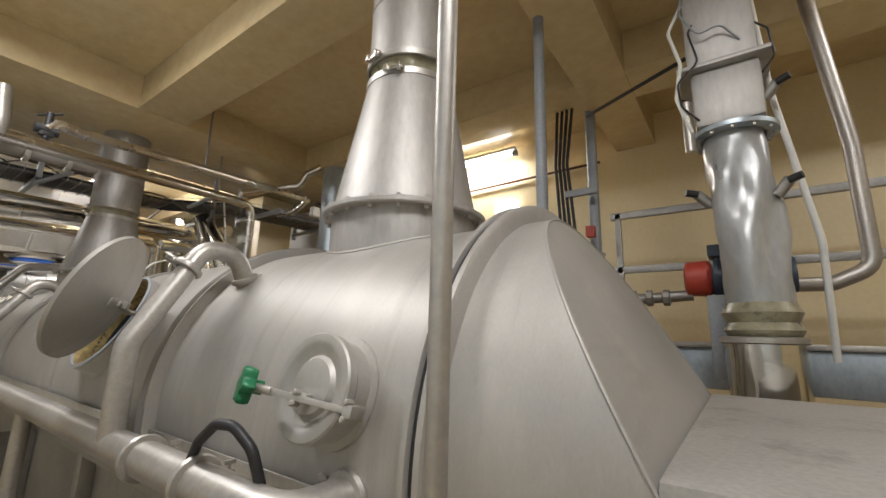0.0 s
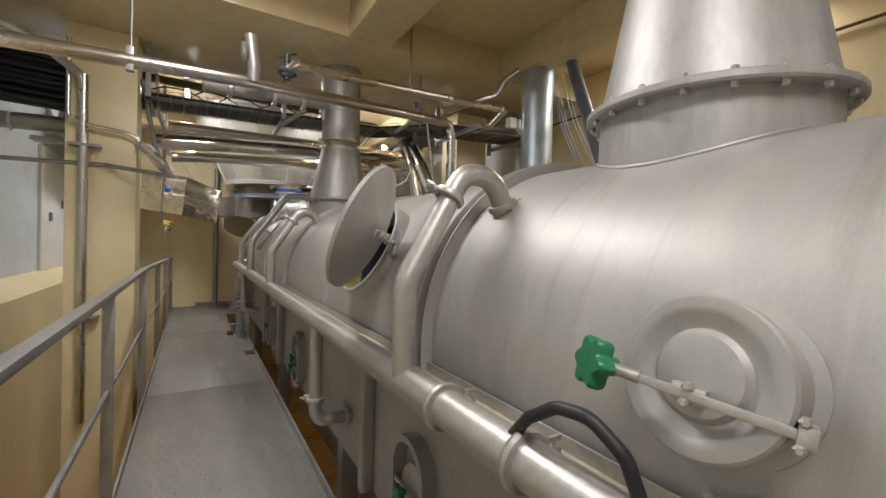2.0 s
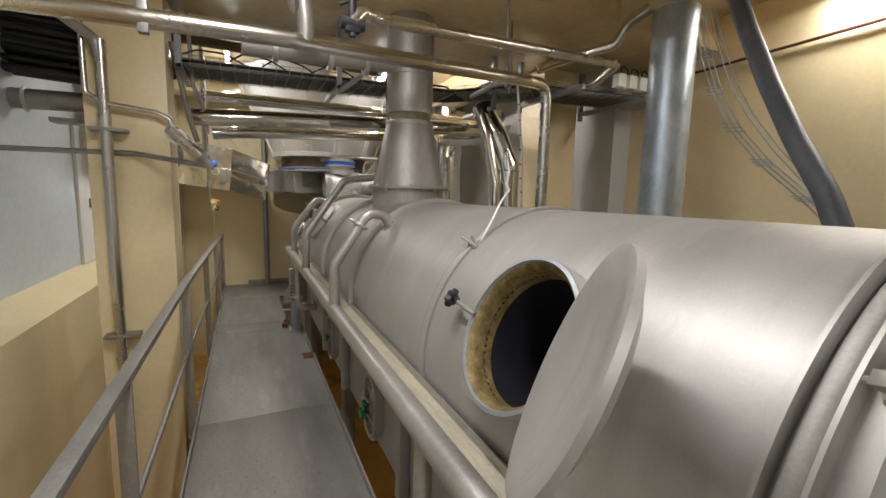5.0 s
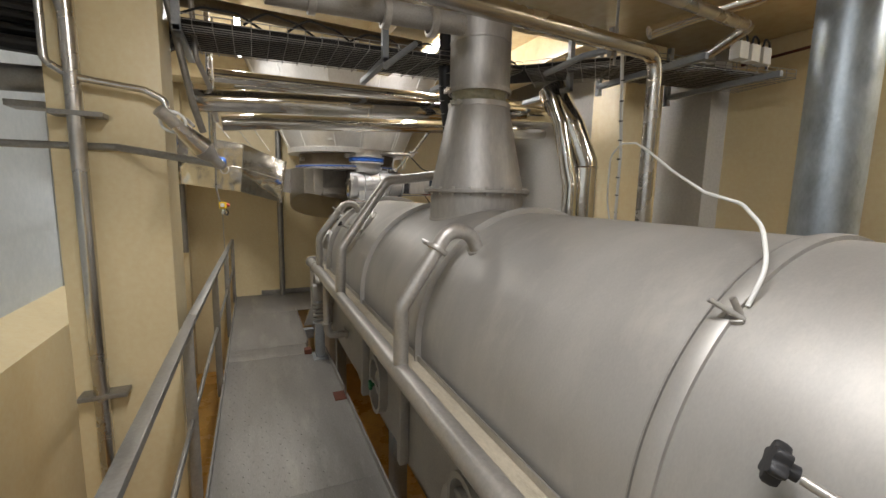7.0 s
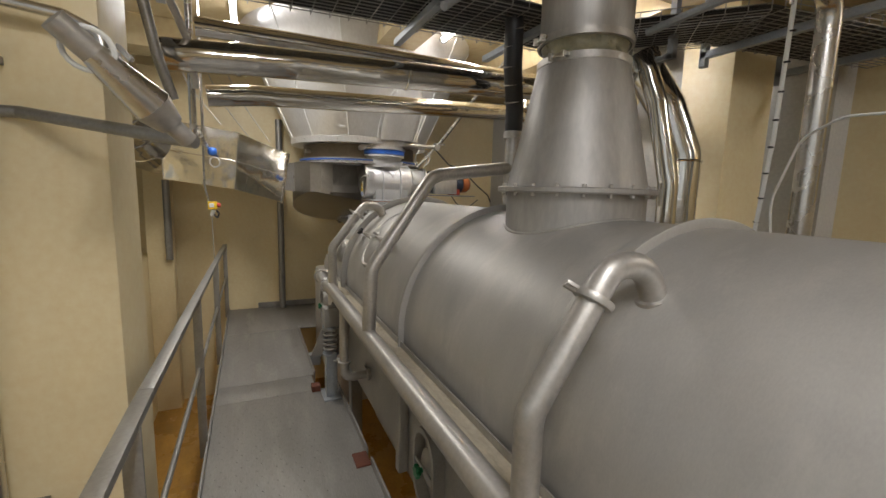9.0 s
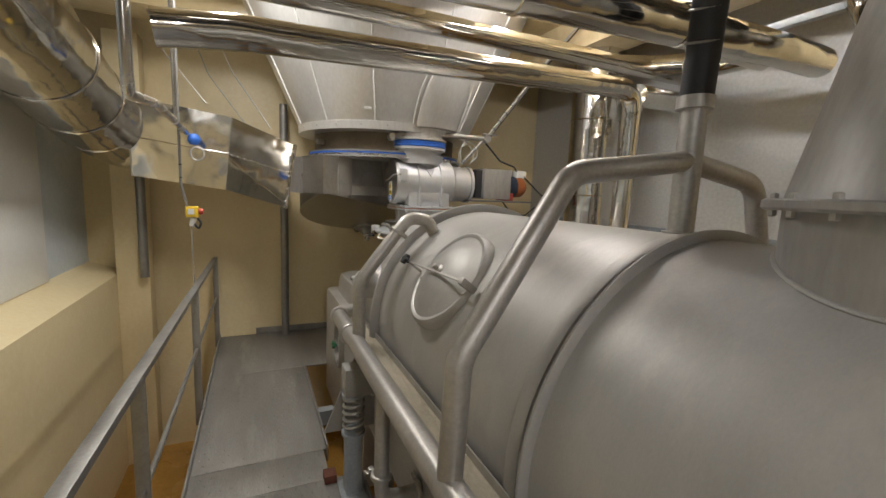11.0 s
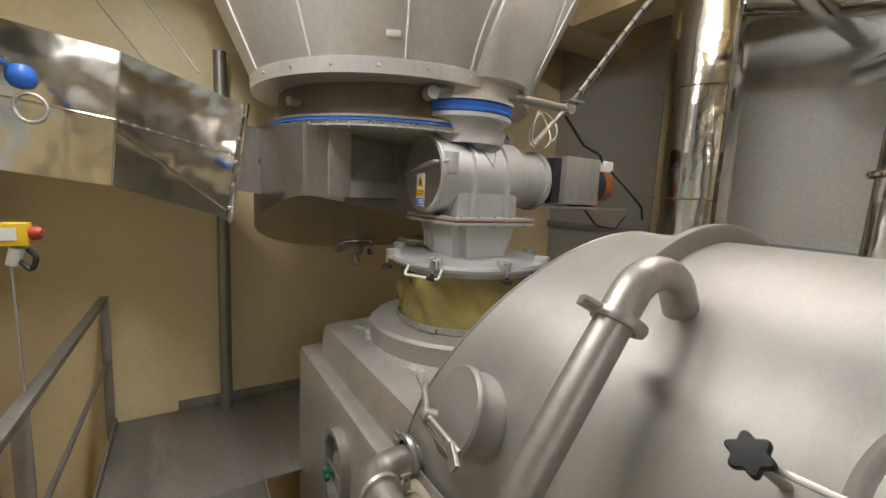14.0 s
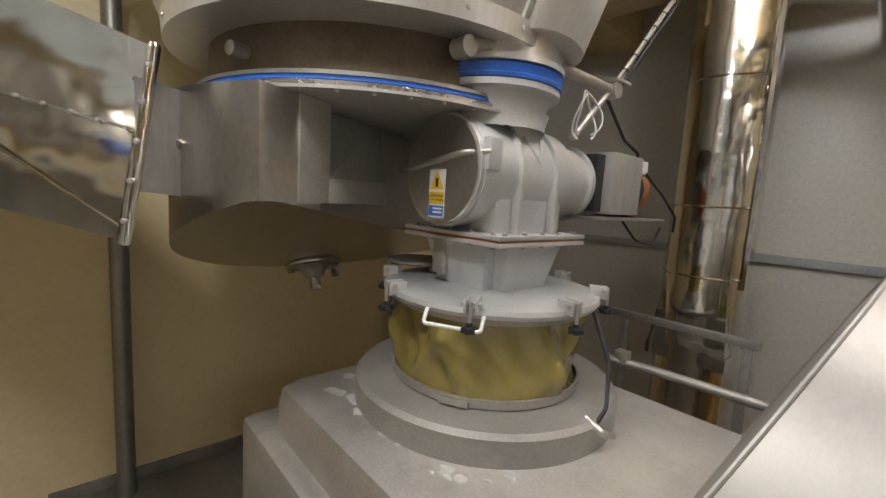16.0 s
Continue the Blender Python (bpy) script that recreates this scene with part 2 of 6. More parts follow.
def L(profile, seg=48, m=None, caps=True):
    return lathe(bmesh.new(), profile, seg, m, caps)


def facing(place, normal, roll=0.0):
    """A pose at place whose z axis points along normal."""
    q = Vector(normal).normalized().to_track_quat("Z", "Y").to_matrix().to_4x4()
    return Matrix.Translation(place) @ q @ pose(0, 0, 0, 0, 0, roll)


def prism(bm, outline, lo, hi, m=None):
    """An outline in x and y, raised from lo to hi."""
    m = m or Matrix()
    a = [bm.verts.new(m @ Vector((x, y, lo))) for x, y in outline]
    b = [bm.verts.new(m @ Vector((x, y, hi))) for x, y in outline]
    bm.faces.new(a[::-1])
    bm.faces.new(b)
    for i in range(len(a)):
        j = (i + 1) % len(a)
        bm.faces.new((a[i], a[j], b[j], b[i]))
    return bm


def clamp(parent, place, direction, r, turn=0.0, name="clamp"):
    """A tri-clover clamp: a split ring with a bolt lug and a wing nut."""
    m = facing(place, direction, turn)
    bm = L([(r * 1.05, -0.011), (r * 1.42, -0.009), (r * 1.5, 0), (r * 1.42, 0.009), (r * 1.05, 0.011)], 20, m, False)
    ring = part(name, bm, M_PIPE, parent)
    bm = B((r * 1.35, -0.012, -0.009), (r * 1.35 + 0.03, 0.012, 0.009), 0.002, m)
    tube(bm, [m @ Vector((r * 1.35 + 0.018, -0.026, 0)), m @ Vector((r * 1.35 + 0.018, 0.03, 0))], 0.0045, 8)
    box(bm, (r * 1.35 + 0.004, 0.022, -0.004), (r * 1.35 + 0.032, 0.032, 0.004), 0.001, m)
    part("wing_nut", bm, M_PIPE, ring)
    return ring


def knob(parent, place, normal, r, mat, name="hand_knob"):
    """A six-lobed hand knob with a boss."""
    m = facing(place, normal)
    bm = bmesh.new()
    out = []
    for k in range(48):
        a = 2 * math.pi * k / 48
        rr = r * (0.86 + 0.14 * math.cos(6 * a))
        out.append((rr * math.cos(a), rr * math.sin(a)))
    rings = []
    for s, h in ((0.55, -0.36), (0.92, -0.3), (1.0, -0.1), (1.0, 0.22), (0.9, 0.34), (0.5, 0.36)):
        rings.append([bm.verts.new(m @ Vector((x * s, y * s, h * r))) for x, y in out])
    for a, b in zip(rings, rings[1:]):
        for k in range(48):
            bm.faces.new((a[k], a[(k + 1) % 48], b[(k + 1) % 48], b[k]))
    bm.faces.new(rings[0][::-1])
    bm.faces.new(rings[-1])
    lathe(bm, [(r * 0.36, -0.8 * r), (r * 0.36, -0.3 * r)], 16, m)
    return part(name, bm, mat, parent)


def bolts(parent, centre, r, count, axis=(0, 0, 1), size=0.011, name="bolt", mat=None, phase=0.0):
    m = facing(centre, axis)
    for k in range(count):
        a = 2 * math.pi * (k + phase) / count
        p = m @ pose(r * math.cos(a), r * math.sin(a), 0)
        part(name, L([(size, -size * 1.1), (size, size * 0.9), (size * 0.6, size * 1.2), (0, size * 1.2)], 6, p), mat or M_PIPE, parent, smooth=False)

# ---- structure ----
CEIL, SOFFIT, LOW = 3.36, 3.06, -1.2
XB, XF, YL, YR = -9.56, 3.4, -1.5, 4.0

single("floor", B((XB - 0.2, YL - 0.2, LOW - 0.15), (XF + 0.2, YR + 0.2, LOW)), M_FLOOR, "glossy orange-brown resin coated concrete floor", "floor", kind="structure", smooth=False)
single("ceiling", B((XB - 0.2, YL - 0.2, CEIL), (XF + 0.2, YR + 0.2, CEIL + 0.15)), M_CEIL, "glossy cream painted concrete ceiling", "ceiling", kind="structure", smooth=False)
single("wall_west", B((XB - 0.2, YL - 0.2, LOW), (XB, YR + 0.2, CEIL)), M_YELLOW, "pale yellow painted plaster end wall", "wall", kind="structure", smooth=False)
single("wall_east", B((XF, YL - 0.2, LOW), (XF + 0.2, YR + 0.2, CEIL)), M_YELLOW, "pale yellow painted plaster wall", "wall", kind="structure", smooth=False)
single("wall_north", B((-4.9, YR, LOW), (XF, YR + 0.2, CEIL)), M_YELLOW, "pale yellow painted plaster wall", "wall", kind="structure", smooth=False)
single("wall_north_panels", B((XB, YR - 0.25, LOW), (-4.9, YR + 0.2, CEIL)), M_PANEL, "pale grey-white panelled wall", "wall", kind="structure", smooth=False)
single("wall_south", B((XB, YL - 0.2, LOW), (XF, YL, CEIL)), M_WHITE, "bluish white painted upper wall", "wall", kind="structure", smooth=False)
# thick lower wall with a sloping sill
bm = bmesh.new()
prism(bm, [(-YL, LOW), (1.22, LOW), (1.22, 0.80), (-YL, 0.90)], XB, XF, Matrix(((0, 0, 1, 0), (-1, 0, 0, 0), (0, 1, 0, 0), (0, 0, 0, 1))))
single("wall_south_plinth", bm, M_YELLOW, "thick yellow painted lower wall with sloping sill", "wall", kind="structure", smooth=False)

# panel paler than the wall: the lit niche's brightness is in its colour
single("lit_niche_panel", B((-8.6, YL, 0.90), (-6.6, YL + 0.03, 2.27), 0.006), M_WHITEP, "large pale panel on the white wall, a lit niche's brightness put into its colour", "door", kind="structure")
for z in (1.45, 1.62):
    single("panel_catch", B((-6.9 - (z - 1.45) * 3, YL + 0.03, z), (-6.86 - (z - 1.45) * 3, YL + 0.06, z + 0.1), 0.004), M_GREYP, "small grey catch on the pale panel", "catch", "panel catches")

# ceiling beams: drops across (y) and along (x)
for i, (lo, hi) in enumerate([((-5.45, YL), (-3.96, YR)), ((-0.84, YL), (-0.5, YR)), ((-8.9, YL), (-8.5, YR)), ((2.3, YL), (2.7, YR))]):
    single("ceiling_beam", B((lo[0], lo[1], SOFFIT), (hi[0], hi[1], CEIL), 0.006), M_CEIL, "glossy cream painted concrete ceiling beam", "beam", "ceiling beams", "structure")
for x0, x1 in ((-3.96, -0.84), (-0.5, 2.3), (-8.5, -5.45)):
    for y0, y1 in ((1.06, 1.44), (2.72, 3.1)):
        single("ceiling_beam", B((x0, y0, SOFFIT + 0.003), (x1, y1, CEIL), 0.006), M_CEIL, "glossy cream painted concrete ceiling beam", "beam", "ceiling beams", "structure")

single("column_1", B((-5.36, -0.965, LOW), (-5.0, -0.485, SOFFIT), 0.012), M_YELLOW, "yellow painted square concrete column", "column", "columns", "structure")
single("column_2", B((-5.5, 2.92, LOW), (-5.12, 3.4, SOFFIT), 0.012), M_YELLOW, "yellow painted square concrete column", "column", "columns", "structure")
single("column_3", B((-9.5, -1.22, LOW), (-9.3, -0.95, SOFFIT), 0.012), M_YELLOW, "yellow painted concrete pilaster", "column", "columns", "structure")
single("column_base", B((-5.44, -1.03, LOW), (-4.92, -0.42, LOW + 0.16), 0.03), M_FLOOR, "orange floor coating drawn up round the column foot", "skirting", kind="structure")
single("trim", B((XB, YR - 0.285, 1.40), (-5.5, YR - 0.25, 1.46), 0.004), M_GREYP, "blue-grey rail along the panelled wall", "trim", kind="structure")
single("baseboard", B((XB, 0.0, -0.02), (XB + 0.02, 1.6, 0.07), 0.004), M_WALK, "dark steel skirting strip on the end wall", "baseboard", kind="structure")

# ---- walkway ----
walkway = thing("walkway", (-4.0, 0.1, 0.0), "grey steel tread-plate walkway with upturned edges", "walkway", kind="structure")
WX0, WX1 = 3.2, XB + 0.02


def deck(x0, x1, y0, y1):
    part("deck_plate", B((x1, y0, -0.012), (x0 - 0.003, y1, 0.0), 0.001), M_WALK, walkway)


for x0, x1 in ((3.2, 1.5), (1.5, -0.5), (-0.5, -2.5), (-2.5, -4.6), (-4.6, -6.75)):
    deck(x0, x1, -0.36, 0.57)
deck(-6.75, -7.05, -0.36, 0.40)
deck(-7.05, -8.45, -0.36, 0.42)
deck(-8.45, WX1, -0.36, 1.6)
for y0, y1 in ((-0.375, -0.362),):
    part("kick_edge", B((WX1, y0, -0.09), (WX0, y1, 0.035), 0.002), M_WALK, walkway)
part("kick_edge", B((-5.62, 0.572, -0.09), (WX0, 0.584, 0.045), 0.002), M_WALK, walkway)
part("kick_edge", B((-6.75, 0.572, -0.09), (-5.72, 0.584, 0.045), 0.002), M_WALK, walkway)
part("kick_edge", B((-8.45, 0.422, -0.09), (-7.05, 0.434, 0.03), 0.002), M_WALK, walkway)
part("notch_bracket", B((-5.74, 0.48, -0.004), (-5.60, 0.572, 0.012), 0.002), M_RUST, walkway, "rusty cut edge of the deck")
for x in (2.4, 0.4, -1.6, -3.6, -5.6, -7.6, -9.2):
    part("support_beam", B((x - 0.04, -0.36, -0.13), (x + 0.04, 0.56, -0.014)), M_GREYP, walkway)
    part("support_leg", B((x - 0.035, -0.35, LOW), (x + 0.035, -0.28, -0.13)), M_GREYP, walkway)
# raised tread pattern: small lozenges over the deck
bm = bmesh.new()
rng = random.Random(3)
for ix in range(0, 150):
    x = 0.2 - ix * 0.066
    for iy in range(0, 16):
        y = -0.33 + iy * 0.056 + (0.028 if ix % 2 else 0)
        if y > (0.54 if x > -6.7 else 0.38) or x < WX1 + 0.04:
            continue
        a = 0.7 if (ix + iy) % 2 else -0.7
        ca, sa = math.cos(a) * 0.012, math.sin(a) * 0.012
        vs = [bm.verts.new((x + px, y + py, z)) for px, py, z in ((ca, sa, 0.0004), (-sa * 0.35, ca * 0.35, 0.0004), (-ca, -sa, 0.0004), (sa * 0.35, -ca * 0.35, 0.0004))]
        top = bm.verts.new((x, y, 0.0042))
        for k in range(4):
            bm.faces.new((vs[k], vs[(k + 1) % 4], top))
part("tread_pattern", bm, M_WALK, walkway, smooth=False, kind="stuff")

# ---- handrail ----
handrail = thing("handrail", (-4.0, -0.39, 0.0), "grey steel flat-bar handrail with posts and mid rail", "handrail")
RAIL_TILT = math.degrees(math.atan2(0.125, 4.7))


def rail_top(x):
    return 1.05 if x > -4.8 else 1.05 - 0.125 * (-4.8 - x) / 4.7


part("top_rail", B((-4.8, -0.413, 1.02), (3.2, -0.367, 1.05), 0.004), M_RAIL, handrail)
part("top_rail", B((-4.702, -0.413, -0.03), (-0.002, -0.367, 0.0), 0.004, pose(-4.8, 0, 1.05, 0, -RAIL_TILT, 0)), M_RAIL, handrail)
part("mid_rail", T([(3.2, -0.39, 0.56), (-4.8, -0.39, 0.56), (-9.5, -0.39, 0.48)], 0.012, 10), M_RAIL, handrail)
for x in (2.0, 0.4, -1.2, -3.0, -4.6, -6.2, -7.8, -9.47):
    part("post", B((x - 0.006, -0.415, -0.08), (x + 0.006, -0.365, rail_top(x) - 0.02), 0.002), M_RAIL, handrail)
part("toe_flat", B((-9.54, -0.395, -0.02), (-9.50, -0.383, 0.14), 0.002), M_RAIL, handrail)

# ---- dryer ----
YC, ZC, R = 1.24, 1.0, 0.618


def near_x(z):
    return -0.39 + (1.54 - z) * 0.55


def far_x(z):
    return -6.80 - (1.64 - z) * 0.42


def on_drum(x, deg, out=0.0):
    """A place on the hood, at an angle above the horizontal on the walkway's side."""
    a = radians(deg)
    return Vector((x, YC - (R + out) * math.cos(a), ZC + (R + out) * math.sin(a)))


def drum_normal(deg):
    a = radians(deg)
    return Vector((0, -math.cos(a), math.sin(a)))


dryer = thing("fluid_bed_dryer", (-3.4, YC, LOW), "long dull stainless steel fluid bed dryer with rounded hood", "machine")
HOLE_X, HOLE_A, HOLE_R = -2.30, 27.0, 0.215
bm = bmesh.new()
cols, rows_ = 240, 64
xs0 = [i / cols for i in range(cols + 1)]
grid = []
for j in range(-4, rows_ + 5):
    if j < 0:
        y, z = YC - R, ZC + j * 0.03
    elif j > rows_:
        y, z = YC + R, ZC - (j - rows_) * 0.03
    else:
        a = math.pi * j / rows_
        y, z = YC - R * math.cos(a), ZC + R * math.sin(a)
    grid.append([bm.verts.new((near_x(z) + (far_x(z) - near_x(z)) * s, y, z)) for s in xs0])
hole_c = on_drum(HOLE_X, HOLE_A)
for ra, rb in zip(grid, grid[1:]):
    for k in range(cols):
        q = (ra[k], ra[k + 1], rb[k + 1], rb[k])
        mid = sum((v.co for v in q), Vector()) / 4
        if (mid - hole_c).length < HOLE_R * 0.97 and mid.y < YC:
            continue
        bm.faces.new(q)
bm.faces.new([r[0] for r in grid])
bm.faces.new([r[-1] for r in grid])
edge_near, edge_far = [v[0].co.copy() for v in grid], [v[-1].co.copy() for v in grid]
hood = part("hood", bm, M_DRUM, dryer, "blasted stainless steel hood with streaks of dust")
part("weld_bead", T(edge_near, 0.0035, 8), M_DRUM, dryer)
part("weld_bead", T(edge_far, 0.004, 8), M_DRUM, dryer)
part("bed_box", B((-7.1, 0.655, 0.22), (0.05, 1.83, 0.90), 0.01), M_DUST, dryer, "dusty stainless steel bed box")
part("ledge", B((-7.05, 0.50, 0.885), (-0.1, 0.66, 0.918), 0.004), M_LEDGE, dryer, "ledge covered in pale dust")
part("ledge_lip", B((-7.05, 0.603, 0.915), (-0.1, 0.609, 0.948), 0.002), M_PIPE, dryer)
part("ledge_lip", B((-7.05, 0.512, 0.84), (-0.1, 0.522, 0.90), 0.002), M_DUST, dryer)
rng = random.Random(21)
bm = bmesh.new()
for k in range(46):
    x, y, w = rng.uniform(-6.9, -1.2), rng.uniform(0.525, 0.585), rng.uniform(0.05, 0.22)
    r0 = bm.verts.new((x, y, 0.919 + rng.uniform(0.004, 0.012)))
    ring = [bm.verts.new((x + w * math.cos(a) * rng.uniform(0.7, 1.1), min(0.600, y + 0.024 * math.sin(a) * rng.uniform(0.7, 1.2)), 0.9185)) for a in (2 * math.pi * q / 12 for q in range(12))]
    for q in range(12):
        bm.faces.new((r0, ring[q], ring[(q + 1) % 12]))
part("powder", bm, M_LEDGE, dryer, "spilled pale powder", kind="stuff")
# sloped bottom and legs
bm = bmesh.new()
prism(bm, [(0.85, 0.21), (1.0, -0.5), (1.5, -0.5), (1.65, 0.21)], -7.0, 0.0, Matrix(((0, 0, 1, 0), (1, 0, 0, 0), (0, 1, 0, 0), (0, 0, 0, 1))))
part("plenum", bm, M_DUST, dryer)
for x in (-0.8, -2.8, -4.8, -6.8):
    for y in (0.75, 1.7):
        part("leg", B((x - 0.05, y - 0.05, LOW), (x + 0.05, y + 0.05, 0.22), 0.004), M_GREYP, dryer)


for x in (-2.2, -3.1, -4.35, -5.2):
    part("stiffener", B((x - 0.03, 0.60, 0.22), (x + 0.03, 0.655, 0.86), 0.012), M_DUST, dryer)
part("data_plate", B((-4.93, 0.650, 0.55), (-4.80, 0.654, 0.70), 0.001), M_WHITEP, dryer, "white data plate")


def hoop(x, width=0.03, out=0.018, mat=None, name="hoop", lo=-8, hi=188):
    bm = bmesh.new()
    prof = ((-width / 2, -0.004), (-width / 2, out * 0.8), (-width * 0.3, out), (width * 0.3, out), (width / 2, out * 0.8), (width / 2, -0.004))
    rings = []
    for k in range(65):
        a = lo + (hi - lo) * k / 64
        flat = min(180, max(0, a))
        c, n = on_drum(x, flat), drum_normal(flat)
        c.z -= R * radians(abs(a - flat))
        rings.append([bm.verts.new(c + Vector((dx, 0, 0)) + n * dn) for dx, dn in prof])
    for a, b in zip(rings, rings[1:]):
        for k in range(5):
            bm.faces.new((a[k], a[k + 1], b[k + 1], b[k]))
    return part(name, bm, mat or M_DRUM, dryer)


hoop(-0.492, 0.022, 0.05, M_DRUM, "flange_ring")
hoop(-0.509, 0.010, 0.042, M_BLACK, "gasket")
hoop(-0.524, 0.018, 0.05, M_DRUM, "flange_ring")
hoop(-1.63, 0.012, 0.038, M_DRUM, "flange_ring")
hoop(-1.655, 0.03, 0.02, M_DUST, "hoop")
hoop(-1.685, 0.012, 0.038, M_DRUM, "flange_ring")
hoop(-2.865, 0.045, 0.014)
hoop(-2.897, 0.006, 0.008, M_DUST, "weld_strip")
hoop(-4.09, 0.012, 0.03, M_DRUM, "flange_ring")
hoop(-4.14, 0.05, 0.012)
hoop(-5.19, 0.012, 0.03, M_DRUM, "flange_ring")
hoop(-5.25, 0.05, 0.012)
hoop(-6.575, 0.03, 0.045, M_DRUM, "flange_ring")


# stacks with cones
def stack(x, z_flange, z_top, ceiling_z):
    c = Vector((x, YC, 0))
    t = Matrix.Translation(c)
    neck = part("stack_neck", L([(0.295, 1.40), (0.295, z_flange)], 56, t, False), M_CONE, dryer)
    part("weld_bead", tube(bmesh.new(), [(x + 0.298 * math.cos(a), YC + 0.298 * math.sin(a), ZC + math.sqrt(max(0, R * R - (0.298 * math.sin(a)) ** 2)) + 0.002) for a in (2 * math.pi * k / 48 for k in range(49))], 0.006, 8), M_DRUM, neck)
    part("flange", L([(0.29, z_flange - 0.012), (0.33, z_flange - 0.012), (0.335, z_flange - 0.006), (0.335, z_flange + 0.008), (0.33, z_flange + 0.012), (0.29, z_flange + 0.012)], 56, t, False), M_CONE, dryer)
    bolts(dryer, c + Vector((0, 0, z_flange + 0.014)), 0.315, 20, size=0.009)
    bolts(dryer, c + Vector((0, 0, z_flange - 0.016)), 0.315, 20, axis=(0, 0, -1), size=0.009)
    part("cone", L([(0.298, z_flange + 0.01), (0.292, z_flange + 0.03), (0.185, z_top)], 56, t, False), M_CONE, dryer, "brushed steel cone")
    part("collar_band", L([(0.186, z_top - 0.03), (0.194, z_top - 0.028), (0.194, z_top), (0.186, z_top + 0.002)], 48, t, False), M_PIPE, dryer)
    bm = bmesh.new()
    seg = 64
    rings = []
    for j in range(7):
        h = z_top + 0.06 * j / 6
        rings.append([bm.verts.new(c + Vector(((0.180 - 0.016 * math.sin(math.pi * j / 6) + 0.008 * math.sin(k * 0.9 + 0.6 * j) * math.sin(math.pi * j / 6)) * math.cos(2 * math.pi * k / seg), (0.180 - 0.016 * math.sin(math.pi * j / 6) + 0.008 * math.sin(k * 0.9 + 0.6 * j) * math.sin(math.pi * j / 6)) * math.sin(2 * math.pi * k / seg), h))) for k in range(seg)])
    for a, b in zip(rings, rings[1:]):
        for k in range(seg):
            bm.faces.new((a[k], a[(k + 1) % seg], b[(k + 1) % seg], b[k]))
    part("film_sleeve", bm, M_FILM, dryer, "creased cloudy film sleeve")
    part("collar_band", L([(0.186, z_top + 0.058), (0.196, z_top + 0.06), (0.196, z_top + 0.088), (0.186, z_top + 0.09)], 48, t, False), M_PIPE, dryer)
    part("duct", L([(0.187, z_top + 0.058), (0.187, ceiling_z)], 48, t, False), M_CONE, dryer, "round stainless duct rising to the ceiling")
    for s in (0.35,):
        part("duct_seam", L([(0.187, z_top + s), (0.191, z_top + s + 0.003), (0.191, z_top + s + 0.012), (0.187, z_top + s + 0.015)], 48, t, False), M_CONE, dryer)
    for dz, turn in ((-0.014, -70), (0.074, -100)):
        lm = t @ pose(0.2 * math.cos(radians(turn)), 0.2 * math.sin(radians(turn)), z_top + dz, 0, 0, turn + 90)
        latch = part("latch", B((-0.045, -0.012, -0.006), (0.045, 0.004, 0.006), 0.002, lm), M_SHINY, dryer)
        for sx in (-0.03, 0.025):
            part("latch_lug", B((sx - 0.007, -0.022, -0.014), (sx + 0.007, 0.0, 0.014), 0.002, lm), M_SHINY, latch)


stack(-1.12, 1.72, 2.32, CEIL)
stack(-4.71, 1.725, 2.26, CEIL)

# spray pipes: a manifold along the bed with risers over the hood
part("manifold", T([(-0.70, 0.62, 0.94), (-0.70, 0.475, 0.94), (-3.5, 0.475, 0.94), (-7.02, 0.475, 0.945), (-7.02, 0.64, 0.945)], 0.044, 20, 0.09), M_PIPE, dryer, "dusty stainless spray manifold")
clamp(dryer, (-0.70, 0.615, 0.94), (0, 1, 0), 0.0395)
clamp(dryer, (-1.02, 0.475, 0.94), (1, 0, 0), 0.0395)
clamp(dryer, (-1.30, 0.475, 0.94), (1, 0, 0), 0.0395)
clamp(dryer, (-6.6, 0.475, 0.94), (1, 0, 0), 0.0395)


def riser(x, dy=0.0, dz=0.0, r=0.033):
    top = 1.555 + dz
    pts = [(x, 0.478 + dy * 0.3, 0.95), (x, 0.478 + dy * 0.3, 1.23 + dz), (x, 0.69 + dy, top), (x, 0.80 + dy, top - 0.01), (x, 0.86 + dy, 1.42 + dz)]
    part("riser_pipe", T(pts, r, 18, 0.09), M_PIPE, dryer)
    clamp(dryer, (x, 0.64 + dy, 1.475 + dz), (0, 0.55, 0.84), r, 60)
    clamp(dryer, (x, 0.845 + dy, 1.46 + dz), (0, 0.4, -0.9), r, 120)
    part("nozzle_boss", T([(x, 0.845 + dy, 1.475 + dz), (x, 0.93 + dy, 1.33 + dz)], r * 1.15, 18), M_PIPE, dryer)


riser(-1.51, -0.04, -0.01)
riser(-3.96, 0.0, -0.005)
riser(-6.47, 0.055, 0.03)
# larger by-pass riser with a flanged valve and a black hose
part("bypass_pipe", T([(-5.33, 0.478, 0.95), (-5.33, 0.49, 1.30), (-5.37, 0.84, 1.79), (-5.40, 1.36, 1.86), (-5.40, 1.75, 1.80), (-5.40, 1.86, 1.45)], 0.036, 18, 0.12), M_PIPE, dryer)
part("bypass_tee", T([(-5.40, 1.365, 1.56), (-5.40, 1.365, 2.06)], 0.042, 18), M_PIPE, dryer)
part("hose_cuff", T([(-5.40, 1.365, 2.03), (-5.40, 1.365, 2.07)], 0.058, 18), M_PIPE, dryer)
part("black_hose", T([(-5.40, 1.365, 2.05), (-5.39, 1.36, 2.2), (-5.34, 1.30, 2.42), (-5.30, 1.27, 2.62), (-5.35, 1.3, 3.0)], 0.052, 18, 0.2), M_BLACK, dryer, "black rubber hose with wire bands")
